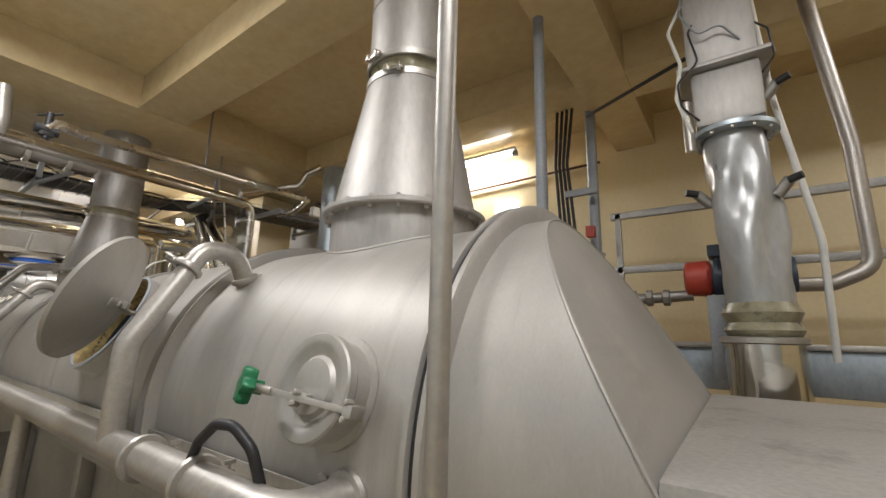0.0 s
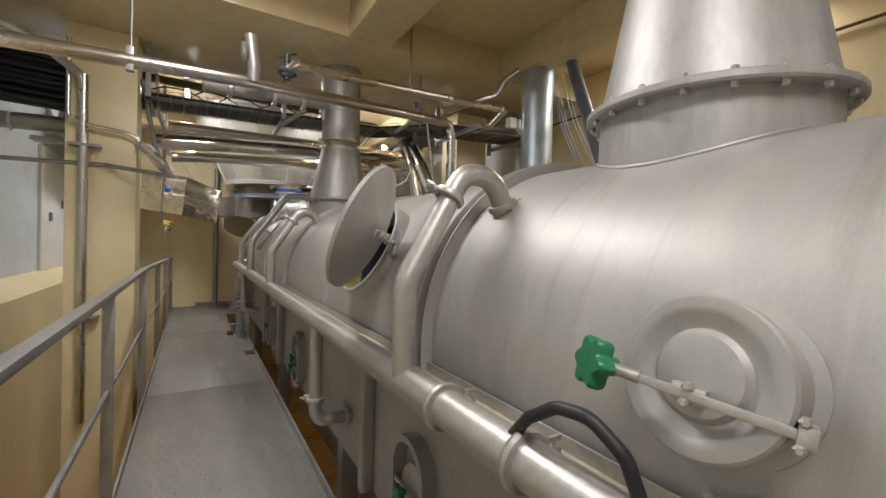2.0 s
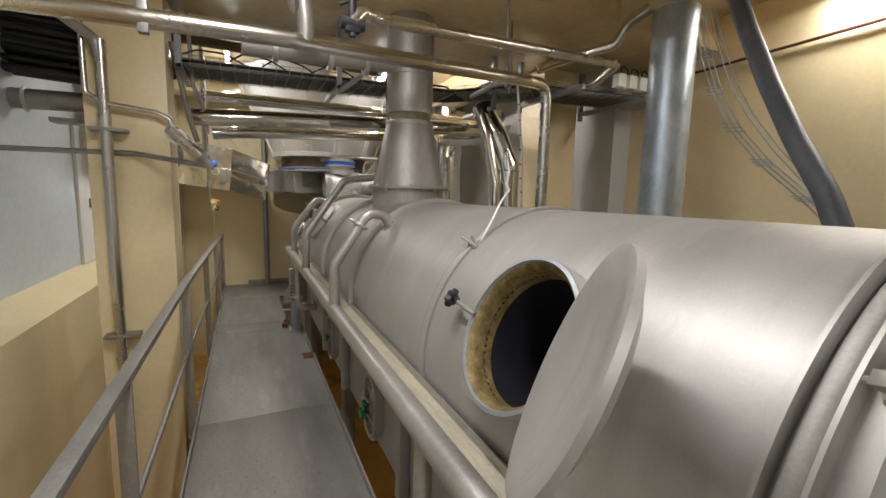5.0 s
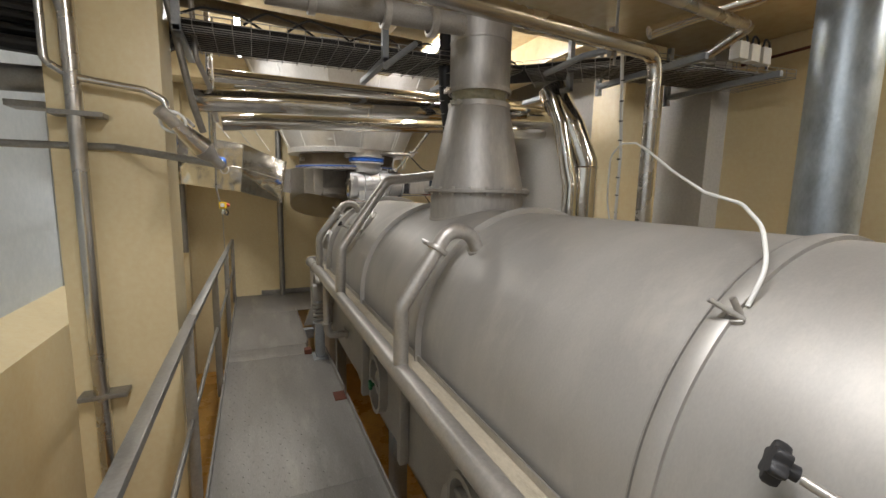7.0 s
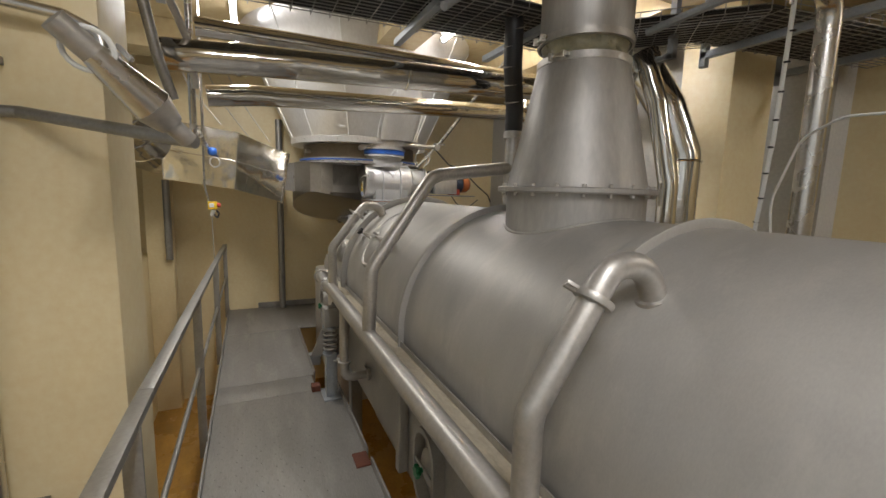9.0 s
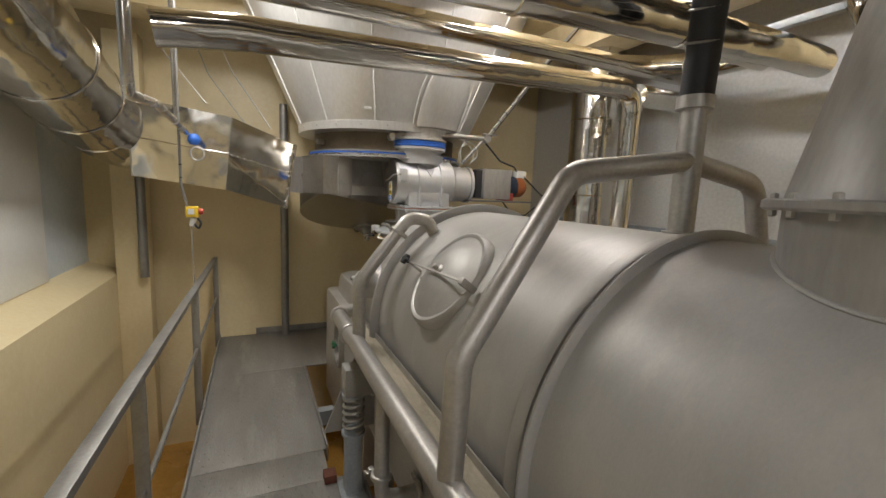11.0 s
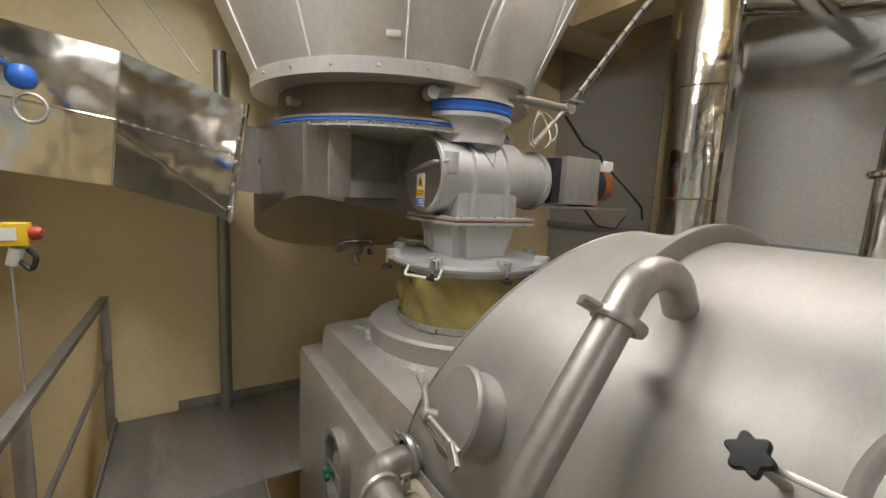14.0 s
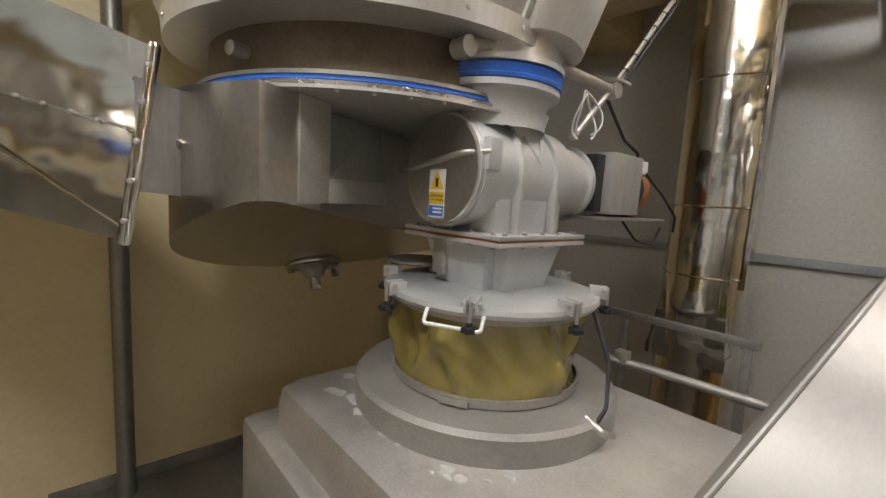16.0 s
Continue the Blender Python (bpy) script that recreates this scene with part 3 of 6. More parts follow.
for k, (y, z) in enumerate(((1.345, 2.24), (1.325, 2.33), (1.30, 2.42), (1.285, 2.52), (1.28, 2.60))):
    part("wire_band", L([(0.052, -0.004), (0.056, 0), (0.052, 0.004)], 20, facing((-5.385 + 0.02 * k, y, z), (0.2, -0.3, 0.95)), False), M_PIPE, dryer)
for z in (1.60,):
    part("hose_flange", T([(-5.40, 1.365, z), (-5.40, 1.365, z + 0.02)], 0.06, 18), M_PIPE, dryer)
# drop pipes from the manifold to the bed box
for x in (-2.5, -5.95):
    part("drop_pipe", T([(x, 0.475, 0.93), (x, 0.475, 0.44), (x, 0.66, 0.44)], 0.03, 16, 0.07), M_PIPE, dryer)
    clamp(dryer, (x, 0.475, 0.55), (0, 0, 1), 0.03, 30)
    clamp(dryer, (x, 0.635, 0.44), (0, 1, 0), 0.03, 30)


def port(x, z):
    """A raised oval frame with a round sight port and a green knob."""
    bm = bmesh.new()
    outline, inner = [], []
    for k in range(40):
        a = 2 * math.pi * k / 40
        cy = 0.11 if math.sin(a) > 0 else -0.11
        outline.append((x + 0.125 * math.cos(a), z + cy * 0.6 + 0.125 * math.sin(a)))
        inner.append((x + 0.10 * math.cos(a), z + cy * 0.6 + 0.10 * math.sin(a)))
    a0 = [bm.verts.new((px, 0.656, pz)) for px, pz in outline]
    a1 = [bm.verts.new((px, 0.60, pz)) for px, pz in outline]
    b1 = [bm.verts.new((px, 0.60, pz)) for px, pz in inner]
    b0 = [bm.verts.new((px, 0.652, pz)) for px, pz in inner]
    for u, w in ((a0, a1), (a1, b1), (b1, b0)):
        for k in range(40):
            bm.faces.new((u[k], u[(k + 1) % 40], w[(k + 1) % 40], w[k]))
    frame_ = part("port_frame", bm, M_DUST, dryer)
    part("port_cover", L([(0.0, 0.03), (0.07, 0.03), (0.085, 0.02), (0.088, 0.0)], 32, facing((x, 0.652, z), (0, -1, 0))), M_DRUM, frame_)
    part("port_bar", B((x - 0.1, 0.604, z - 0.008), (x + 0.1, 0.614, z + 0.008), 0.002), M_PIPE, frame_)
    knob(dryer, (x, 0.575, z), (0, -1, 0), 0.032, M_GREEN)


for x in (-1.75, -3.6, -4.85, -7.72):
    port(x, 0.46)


# round manholes
# small manhole, closed, green knob
deg, x0 = 13.0, -0.775
n, c = drum_normal(deg), on_drum(x0, deg)
m = facing(c + n * 0.062, n)
mh = part("small_manhole", L([(0.124, -0.075), (0.124, -0.058), (0.108, -0.054), (0.106, 0.0)], 48, m, False), M_DRUM, dryer, "round inspection port with bar lock")
part("door_disc", L([(0, 0.012), (0.035, 0.013), (0.058, 0.009), (0.066, 0.0), (0.073, 0.001), (0.088, 0.011), (0.098, 0.013), (0.111, 0.012), (0.115, 0.007), (0.115, -0.012), (0.108, -0.014)], 64, facing(c + n * 0.066, n)), M_DRUM, mh)
part("rim_gasket", L([(0.110, -0.014), (0.110, -0.006)], 48, facing(c + n * 0.062, n), False), M_BLACK, mh)
up = Vector((0, math.sin(radians(deg)), math.cos(radians(deg))))
side = (Vector((-0.884, 0.482, 1.165)) - Vector((-0.645, 0.555, 1.13))).normalized()
nn = (n - side * n.dot(side)).normalized()
mb = Matrix.Translation(Vector((-0.77, 0.527, 1.136))) @ Matrix((side, nn.cross(side), nn)).transposed().to_4x4()
part("lock_bar", B((-0.125, -0.0065, -0.005), (0.10, 0.0065, 0.005), 0.002, mb), M_PIPE, mh)
part("hinge_block", B((-0.135, -0.013, -0.05), (-0.115, 0.013, 0.010), 0.004, mb), M_PIPE, mh)
part("lock_screw", T([mb @ Vector((0.06, 0, 0)), mb @ Vector((0.13, 0, 0))], 0.009, 10), M_PIPE, mh)
knob(dryer, mb @ Vector((0.125, 0, 0.004)), (nn * 0.75 + side * 0.65), 0.042, M_GREEN)
part("boss_block", B((-0.022, -0.012, -0.028), (0.022, 0.012, -0.004), 0.005, mb), M_PIPE, mh)
for q, w in ((0.0, 0.011), (0.0, -0.011), (-0.12, 0.016), (-0.12, -0.016)):
    part("bar_bolt", L([(0.007, -0.01), (0.007, 0.01), (0.004, 0.014), (0, 0.014)], 6, mb @ pose(q, w, 0.0)), M_PIPE, mh, smooth=False)
part("hose_valve", B((-0.83, 0.475, 0.86), (-0.76, 0.55, 0.94), 0.012), M_PIPE, dryer)
part("pressure_hose", T([(-1.06, 0.475, 0.97), (-1.0, 0.46, 1.03), (-0.93, 0.455, 1.075), (-0.87, 0.46, 1.08), (-0.82, 0.475, 1.04), (-0.80, 0.49, 0.97), (-0.80, 0.50, 0.93)], 0.011, 12, 0.05), M_BLACK, dryer, "black rubber hose loop")

# large manhole, open: coaming, crusty seal, lid swung out
n, c = drum_normal(HOLE_A), on_drum(HOLE_X, HOLE_A)
m = facing(c, n)
part("hatch_coaming", L([(HOLE_R * 1.06, -0.06), (HOLE_R * 1.06, 0.03), (HOLE_R * 1.04, 0.036)], 56, m, False), M_DRUM, dryer)
part("hatch_gasket", L([(HOLE_R * 1.045, 0.03), (HOLE_R * 1.05, 0.042), (HOLE_R * 1.0, 0.046), (HOLE_R * 0.985, 0.034)], 56, m, False), M_GREYP, dryer, "dark grey rubber hatch gasket")
part("hatch_seal", L([(HOLE_R * 0.99, 0.036), (HOLE_R * 0.94, 0.028), (HOLE_R * 0.91, 0.01), (HOLE_R * 0.90, -0.05)], 56, m, False), M_SEAL, dryer, "crusty golden brown hatch seal")
# closed cup behind the opening; its black stands in for the chamber's shade
part("hatch_shade_cup", L([(HOLE_R * 0.905, -0.02), (HOLE_R * 0.905, -0.30), (0, -0.30)], 48, m, False), M_CHAMBER_SHADE, dryer, "near-black cup with the product chamber's shade put into its colour")
lid_c, lid_u, lid_v = Vector((-1.90, 0.49, 1.375)), Vector((0.79, -0.62, 0.05)).normalized(), Vector((0.04, 0.19, 0.42))
lid_n = lid_u.cross(lid_v).normalized()
if lid_n.x < 0:
    lid_n = -lid_n
ml = facing(lid_c, lid_n)
lid = part("hatch_lid", L([(0, 0.055), (0.06, 0.053), (0.12, 0.044), (0.18, 0.026), (0.222, 0.004), (0.235, 0.0), (0.235, -0.014), (0.215, -0.016), (0.17, 0.006), (0, 0.03)], 64, ml), M_DRUM, dryer, "dished hatch lid swung open")
part("lid_bracket", B((-0.055, -0.016, 0.045), (0.055, 0.016, 0.06), 0.003, ml), M_PIPE, lid)
part("lid_bracket", B((0.02, -0.012, 0.05), (0.045, 0.012, 0.085), 0.003, ml), M_PIPE, lid)
hinge = on_drum(-2.05, 30, 0.03)
part("lid_arm", T([lid_c + lid_n * 0.06, hinge + Vector((0.04, -0.06, 0.0)), hinge], 0.010, 10, 0.03), M_PIPE, lid)
part("hinge_pin", T([hinge - up * 0.05, hinge + up * 0.05], 0.012, 12), M_PIPE, dryer)
kp = on_drum(-2.62, 27, 0.05)
part("lock_bolt", T([on_drum(-2.51, 26, 0.04), kp], 0.008, 10), M_PIPE, dryer)
knob(dryer, kp + Vector((-0.03, -0.01, 0.01)), (-0.8, -0.5, 0.3), 0.035, M_BLACK)
# lifting lug on the hoop and the white hose
lug = on_drum(-2.845, 48, 0.004)
ml = facing(lug, drum_normal(48), 20)
part("lug_pad", B((-0.022, -0.010, -0.012), (0.022, 0.010, 0.006), 0.003, ml), M_DRUM, dryer)
part("lifting_lug", T([ml @ Vector((0.022, 0.0, 0.0)), ml @ Vector((-0.026, 0.006, 0.058))], 0.006, 10), M_DRUM, dryer)
part("lug_stay", T([ml @ Vector((-0.026, 0.0, 0.0)), ml @ Vector((0.0, 0.003, 0.027))], 0.005, 10), M_DRUM, dryer)
part("hose_nozzle", T([ml @ Vector((0.016, 0.01, 0.004)), ml @ Vector((0.01, 0.024, 0.04))], 0.007, 10), M_PIPE, dryer)

# large manhole, closed, long bar lock
MX, MA = -5.955, 37.0
n, c = drum_normal(MA), on_drum(MX, MA)
part("hatch_coaming", L([(0.226, -0.10), (0.226, -0.012), (0.222, -0.004)], 64, facing(c, n), False), M_DRUM, dryer)
lid = part("hatch_lid", L([(0, 0.058), (0.06, 0.056), (0.11, 0.048), (0.16, 0.032), (0.190, 0.016), (0.197, 0.014), (0.204, 0.018), (0.212, 0.019), (0.220, 0.013), (0.225, -0.004)], 72, facing(c, n)), M_DRUM, dryer, "dished closed hatch lid")
pa, pb = c + n * 0.095 + Vector((-0.29, 0.0, -0.035)), c + n * 0.075 + Vector((0.265, -0.005, -0.005))
bdir = (pb - pa).normalized()
mb = Matrix.Translation((pa + pb) / 2) @ Matrix((bdir, n.cross(bdir).normalized(), bdir.cross(n.cross(bdir)).normalized())).transposed().to_4x4()
hl = (pb - pa).length / 2
part("lock_bar", B((-hl, -0.0045, -0.003), (hl, 0.0045, 0.003), 0.0012, mb), M_PIPE, lid)
part("centre_boss", L([(0.024, -0.05), (0.024, -0.016), (0.010, -0.008), (0.010, 0.012), (0, 0.014)], 20, facing(c + n * 0.078, n)), M_PIPE, lid)
part("end_lug", B((hl - 0.026, -0.014, -0.06), (hl, 0.014, 0.01), 0.004, mb), M_PIPE, lid)
part("lock_bolt", T([pa + n * 0.01, pa - n * 0.09 + Vector((0.02, 0, 0))], 0.008, 10), M_PIPE, lid)
knob(dryer, pa + n * 0.02, n, 0.028, M_BLACK)

# small capped port with a clamped strap at the far end
n = Vector((-0.22, -0.90, 0.36)).normalized()
c = Vector((-6.80, 0.60, 1.205))
ep = part("end_port", L([(0.112, -0.30), (0.104, -0.10), (0.099, -0.02)], 48, facing(c, n)), M_DRUM, dryer)
part("port_lid", L([(0.099, -0.022), (0.106, -0.02), (0.108, -0.004), (0.102, 0.004), (0.085, 0.004), (0.07, 0.010), (0.0, 0.016)], 48, facing(c, n)), M_DRUM, ep)
along = (Vector((0.97, 0.0, -0.16)) - n * n.dot(Vector((0.97, 0.0, -0.16)))).normalized()
out = n
low = n.cross(along).normalized()
low = -low if low.z > 0 else low
s0, s1 = c + n * 0.025 - along * 0.145 + low * 0.03, c + n * 0.025 + along * 0.135 + low * 0.03
bar = [s0, s0 + along * 0.03 + out * 0.012, s0.lerp(s1, 0.5) + out * 0.035 - Vector((0, 0, 0.012)), s1 - along * 0.03 + out * 0.012, s1]
for k in (-0.011, 0.0, 0.011):
    part("lock_strap", T([q + Vector((0, 0, k)) for q in bar], 0.0075, 8, 0.04), M_PIPE, ep)
part("wing_nut", B((-0.012, -0.03, -0.006), (0.012, 0.03, 0.006), 0.003, facing(s1 + out * 0.016, out, 70)), M_PIPE, ep)
part("strap_pin", T([s0 - along * 0.055 + out * 0.01, s0 + along * 0.03 + out * 0.01], 0.006, 8), M_PIPE, ep)
part("strap_boss", L([(0.016, -0.02), (0.016, 0.012), (0.008, 0.018), (0, 0.018)], 16, facing(s0.lerp(s1, 0.5) + out * 0.035, out)), M_PIPE, ep)
clamp(dryer, (-7.02, 0.60, 0.965), (0, 1, 0.1), 0.0395)
clamp(dryer, (-6.93, 0.475, 0.945), (1, 0, 0), 0.0395)
part("end_plate", B((-6.9, 0.60, 0.55), (-6.6, 0.655, 0.86), 0.02), M_DUST, dryer)
# round access door low in the bed box
m = facing((-3.68, 0.655, 0.37), (0, -1, 0))
ad = part("access_door", L([(0.16, 0.0), (0.16, 0.03), (0.15, 0.036), (0.12, 0.03), (0.105, 0.02), (0, 0.028)], 48, m), M_DRUM, dryer)
part("door_bar", B((-0.14, -0.01, 0.04), (0.14, 0.01, 0.05), 0.003, m), M_PIPE, ad)
knob(dryer, (-3.68, 0.58, 0.37), (0, -1, 0), 0.034, M_GREEN)
# triangular gusset brackets
for x in (-1.05, -6.75):
    bm = bmesh.new()
    prism(bm, [(0.0, 0.30), (0.30, 0.30), (0.30, 0.86), (0.22, 0.86)], -0.006, 0.006, Matrix.Translation((x, 0.36, 0.0)) @ Matrix(((0, 0, 1, 0), (1, 0, 0, 0), (0, 1, 0, 0), (0, 0, 0, 1))))
    part("gusset", bm, M_DUST, dryer, smooth=False)

bm = bmesh.new()
prism(bm, [(-0.78, 0.92), (-0.70, 0.92), (-0.42, 0.30), (-0.50, 0.30)], 0.52, 0.528, Matrix(((1, 0, 0, 0), (0, 0, 1, 0), (0, 1, 0, 0), (0, 0, 0, 1))))
part("bracket_strip", bm, M_DRUM, dryer, smooth=False)

# feed box in front of the near end
part("feed_box", B((-0.13, 0.62, -0.2), (2.6, 1.80, 1.09), 0.015), M_SPECK, dryer, "speckled steel box at the hood's sloping end")

# outlet housing at the far end
part("outlet_housing", B((-8.42, 0.72, 0.0), (-6.95, 1.95, 0.95), 0.11), M_PALE, dryer, "dusty rounded outlet housing")
part("outlet_skirt", B((-8.55, 0.64, -0.3), (-6.95, 2.05, 0.76), 0.05), M_PALE, dryer)

sp = part("side_pipe", T([(-7.70, 2.06, 0.985), (-7.55, 2.10, 0.985), (-7.0, 2.13, 0.985)], 0.022, 14, 0.04), M_RAIL, dryer)
part("side_valve", B((-7.66, 2.06, 0.975), (-7.60, 2.12, 1.04), 0.01), M_PIPE, sp)
br = thing("back_rail", (-7.9, 2.6, LOW), "thin grey steel guard rail behind the outlet", "railing")
part("rail_bar", B((-8.6, 2.58, 1.07), (-7.2, 2.62, 1.11), 0.004), M_RAIL, br)
for x in (-8.5, -7.86, -7.25):
    part("rail_post", B((x - 0.02, 2.585, LOW), (x + 0.02, 2.615, 1.08), 0.003), M_RAIL, br)

rng = random.Random(8)
bm = bmesh.new()
for k in range(60):
    a, d = rng.uniform(3.3, 5.6), rng.uniform(0.52, 0.62)
    x, y, w = -7.86 + d * math.cos(a), 1.36 + d * math.sin(a) * 0.95, rng.uniform(0.008, 0.035)
    if y < 0.86 or x < -8.28 or x > -7.05:
        continue
    top = bm.verts.new((x, y, 0.9535))
    ring = [bm.verts.new((x + w * math.cos(q) * rng.uniform(0.5, 1.2), y + w * math.sin(q) * rng.uniform(0.4, 1.0), 0.9505)) for q in (2 * math.pi * i / 9 for i in range(9))]
    for i in range(9):
        bm.faces.new((top, ring[i], ring[(i + 1) % 9]))
part("powder", bm, M_PANEL, dryer, "patches of white powder on the housing", kind="stuff")

# ---- valve group over the outlet ----
VC = Vector((-7.86, 1.36, 0))
VT = Matrix.Translation(VC)
valve = thing("rotary_valve", (VC.x, VC.y, 0.95), "grey cast rotary valve on a clamped lid with fabric sleeve", "valve")
part("base_disc", L([(0.50, 0.93), (0.50, 1.035), (0.485, 1.05), (0.36, 1.05)], 72, VT, True), M_DUST, valve)
bm = bmesh.new()
rings, seg = [], 180
for j in range(29):
    h = 1.05 + 0.30 * j / 28
    ring = []
    for k in range(seg):
        a = 2 * math.pi * k / seg
        s = math.sin(math.pi * j / 28) ** 0.7
        sweep = 0.085 * j + 0.6 * math.sin(2 * a + 0.5)
        fold = (0.5 + 0.5 * math.cos(6 * a + sweep)) ** 3 + 0.6 * (0.5 + 0.5 * math.cos(5 * a - 1.7 * sweep + 2)) ** 4
        rr = 0.348 - 0.028 * s + s * (0.048 * fold + 0.006 * math.sin(13 * a + 0.2 * j))
        ring.append(bm.verts.new(VC + Vector((rr * math.cos(a), rr * math.sin(a), h))))
    rings.append(ring)
for a, b in zip(rings, rings[1:]):
    for k in range(seg):
        bm.faces.new((a[k], a[(k + 1) % seg], b[(k + 1) % seg], b[k]))
part("fabric_sleeve", bm, M_BAG, valve, "creased translucent yellow fabric sleeve")
band = part("sleeve_band", L([(0.354, 1.052), (0.362, 1.054), (0.362, 1.082), (0.354, 1.084)], 72, VT, False), M_PIPE, valve)
part("band_latch", B((-0.05, -0.012, -0.012), (0.05, 0.012, 0.012), 0.004, VT @ pose(0.365 * math.cos(radians(-62)), 0.365 * math.sin(radians(-62)), 1.068, 0, 0, 28)), M_PIPE, valve)
part("sleeve_band", L([(0.354, 1.325), (0.362, 1.327), (0.362, 1.352), (0.354, 1.354)], 72, VT, False), M_PIPE, valve)
part("round_lid", L([(0.0, 1.40), (0.36, 1.395), (0.405, 1.385), (0.41, 1.37), (0.40, 1.355), (0.0, 1.355)], 72, VT), M_CAST, valve)
for k in range(8):
    a = radians(-100 + 45 * k)
    m = VT @ pose(0.405 * math.cos(a), 0.405 * math.sin(a), 1.385, 0, 0, math.degrees(a))
    cl = part("swing_clamp", B((-0.035, -0.022, -0.012), (0.03, -0.012, 0.035), 0.004, m), M_CAST, valve)
    part("clamp_cheek", B((-0.035, 0.012, -0.012), (0.03, 0.022, 0.035), 0.004, m), M_CAST, cl)
    part("clamp_pin", T([m @ Vector((0.012, -0.03, 0.02)), m @ Vector((0.012, 0.03, 0.02))], 0.008, 10), M_PIPE, cl)
    part("clamp_bolt", T([m @ Vector((0.03, 0, 0.03)), m @ Vector((0.03, 0, -0.05))], 0.006, 8), M_PIPE, cl)
    knob(valve, m @ Vector((0.03, 0, -0.055)), (0, 0, -1), 0.026, M_BLACK, "clamp_knob")
for a in (-62,):
    m = VT @ pose(0.41 * math.cos(radians(a)), 0.41 * math.sin(radians(a)), 1.36, 0, 0, a + 90)
    part("lid_handle", T([m @ Vector(p) for p in ((-0.09, 0, 0.01), (-0.09, -0.03, -0.03), (0.09, -0.03, -0.03), (0.09, 0, 0.01))], 0.006, 8, 0.012), M_WHITEP, valve)
bm = bmesh.new()
lo = [bm.verts.new(VC + Vector((sx * 0.165, sy * 0.165, 1.39))) for sx, sy in ((-1, -1), (1, -1), (1, 1), (-1, 1))]
hi = [bm.verts.new(VC + Vector((sx * 0.205, sy * 0.205, 1.565))) for sx, sy in ((-1, -1), (1, -1), (1, 1), (-1, 1))]
for k in range(4):
    bm.faces.new((lo[k], lo[(k + 1) % 4], hi[(k + 1) % 4], hi[k]))
bmesh.ops.bevel(bm, geom=[e for e in bm.edges if abs(e.verts[0].co.z - e.verts[1].co.z) > 0.1], offset=0.05, segments=4, affect="EDGES")
part("square_funnel", bm, M_CAST, valve)
part("square_flange", B((VC.x - 0.245, VC.y - 0.245, 1.562), (VC.x + 0.245, VC.y + 0.245, 1.577), 0.004), M_CAST, valve)
part("flange_gasket", B((VC.x - 0.24, VC.y - 0.24, 1.578), (VC.x + 0.24, VC.y + 0.24, 1.584)), M_ORANGE, valve)
part("square_flange", B((VC.x - 0.245, VC.y - 0.245, 1.585), (VC.x + 0.245, VC.y + 0.245, 1.60), 0.004), M_CAST, valve)
for i in range(5):
    for sx, sy in ((-0.225, -0.2 + i * 0.1), (0.225, -0.2 + i * 0.1), (-0.2 + i * 0.1, -0.225), (-0.2 + i * 0.1, 0.225)):
        part("bolt", L([(0.009, 1.555), (0.009, 1.608), (0, 1.61)], 6, VT @ pose(sx, sy, 0)), M_PIPE, valve, smooth=False)
part("valve_neck", B((VC.x - 0.17, VC.y - 0.19, 1.59), (VC.x + 0.17, VC.y + 0.19, 1.80), 0.03), M_CAST, valve)
ax = facing((VC.x, VC.y, 1.80), (0, 1, 0))
part("valve_barrel", L([(0.15, -0.27), (0.19, -0.268), (0.19, 0.22), (0.16, 0.25), (0.15, 0.40), (0.165, 0.405), (0.165, 0.43), (0.0, 0.43)], 56, ax), M_CAST, valve, "dull cast metal valve barrel")
for d in (-0.10, 0.10):
    part("barrel_rib", L([(0.188, d - 0.012), (0.204, d - 0.008), (0.204, d + 0.008), (0.188, d + 0.012)], 56, ax, False), M_CAST, valve)
part("end_cover", L([(0.186, -0.285), (0.186, -0.268), (0, -0.268)], 56, ax), M_CAST, valve)
part("cover_disc", L([(0.0, -0.292), (0.178, -0.292), (0.182, -0.284)], 56, ax), M_PAN, valve, "smooth steel end cover")
part("cover_strap", T([(VC.x - 0.25, 1.10, 1.80), (VC.x - 0.1, 1.058, 1.81), (VC.x + 0.12, 1.058, 1.85), (VC.x + 0.2, 1.10, 1.855)], 0.010, 10, 0.05), M_PIPE, valve)
part("strap_bracket", B((VC.x + 0.17, 1.09, 1.80), (VC.x + 0.20, 1.15, 1.90), 0.005), M_CAST, valve)
part("spare_disc", L([(0.0, 1.425), (0.13, 1.425), (0.14, 1.432), (0.13, 1.44), (0.0, 1.44)], 36, VT @ pose(-0.34, -0.09, 0)), M_CONE, valve)
part("disc_stem", T([(VC.x - 0.26, VC.y - 0.07, 1.39), (VC.x - 0.26, VC.y - 0.07, 1.43)], 0.02, 12), M_PIPE, valve)
part("funnel_hatch", B((VC.x - 0.11, VC.y - 0.206, 1.43), (VC.x - 0.05, VC.y - 0.186, 1.555), 0.004), M_PIPE, valve)
# warning label
yl = VC.y - 0.2935
lab = part("warning_label", B((VC.x - 0.045, yl, 1.64), (VC.x + 0.035, yl + 0.001, 1.80)), M_WHITEP, valve, "white warning label with yellow triangle", smooth=False)
bm = bmesh.new()
prism(bm, [(VC.x - 0.04, 1.735), (VC.x + 0.03, 1.735), (VC.x - 0.005, 1.795)], yl - 0.0012, yl - 0.0002, Matrix(((1, 0, 0, 0), (0, 0, 1, 0), (0, 1, 0, 0), (0, 0, 0, 1))))
part("warning_triangle", bm, M_YELLOWP, lab, smooth=False)
part("warning_strip", B((VC.x - 0.042, yl - 0.001, 1.685), (VC.x + 0.032, yl, 1.725)), M_YELLOWP, lab, smooth=False)
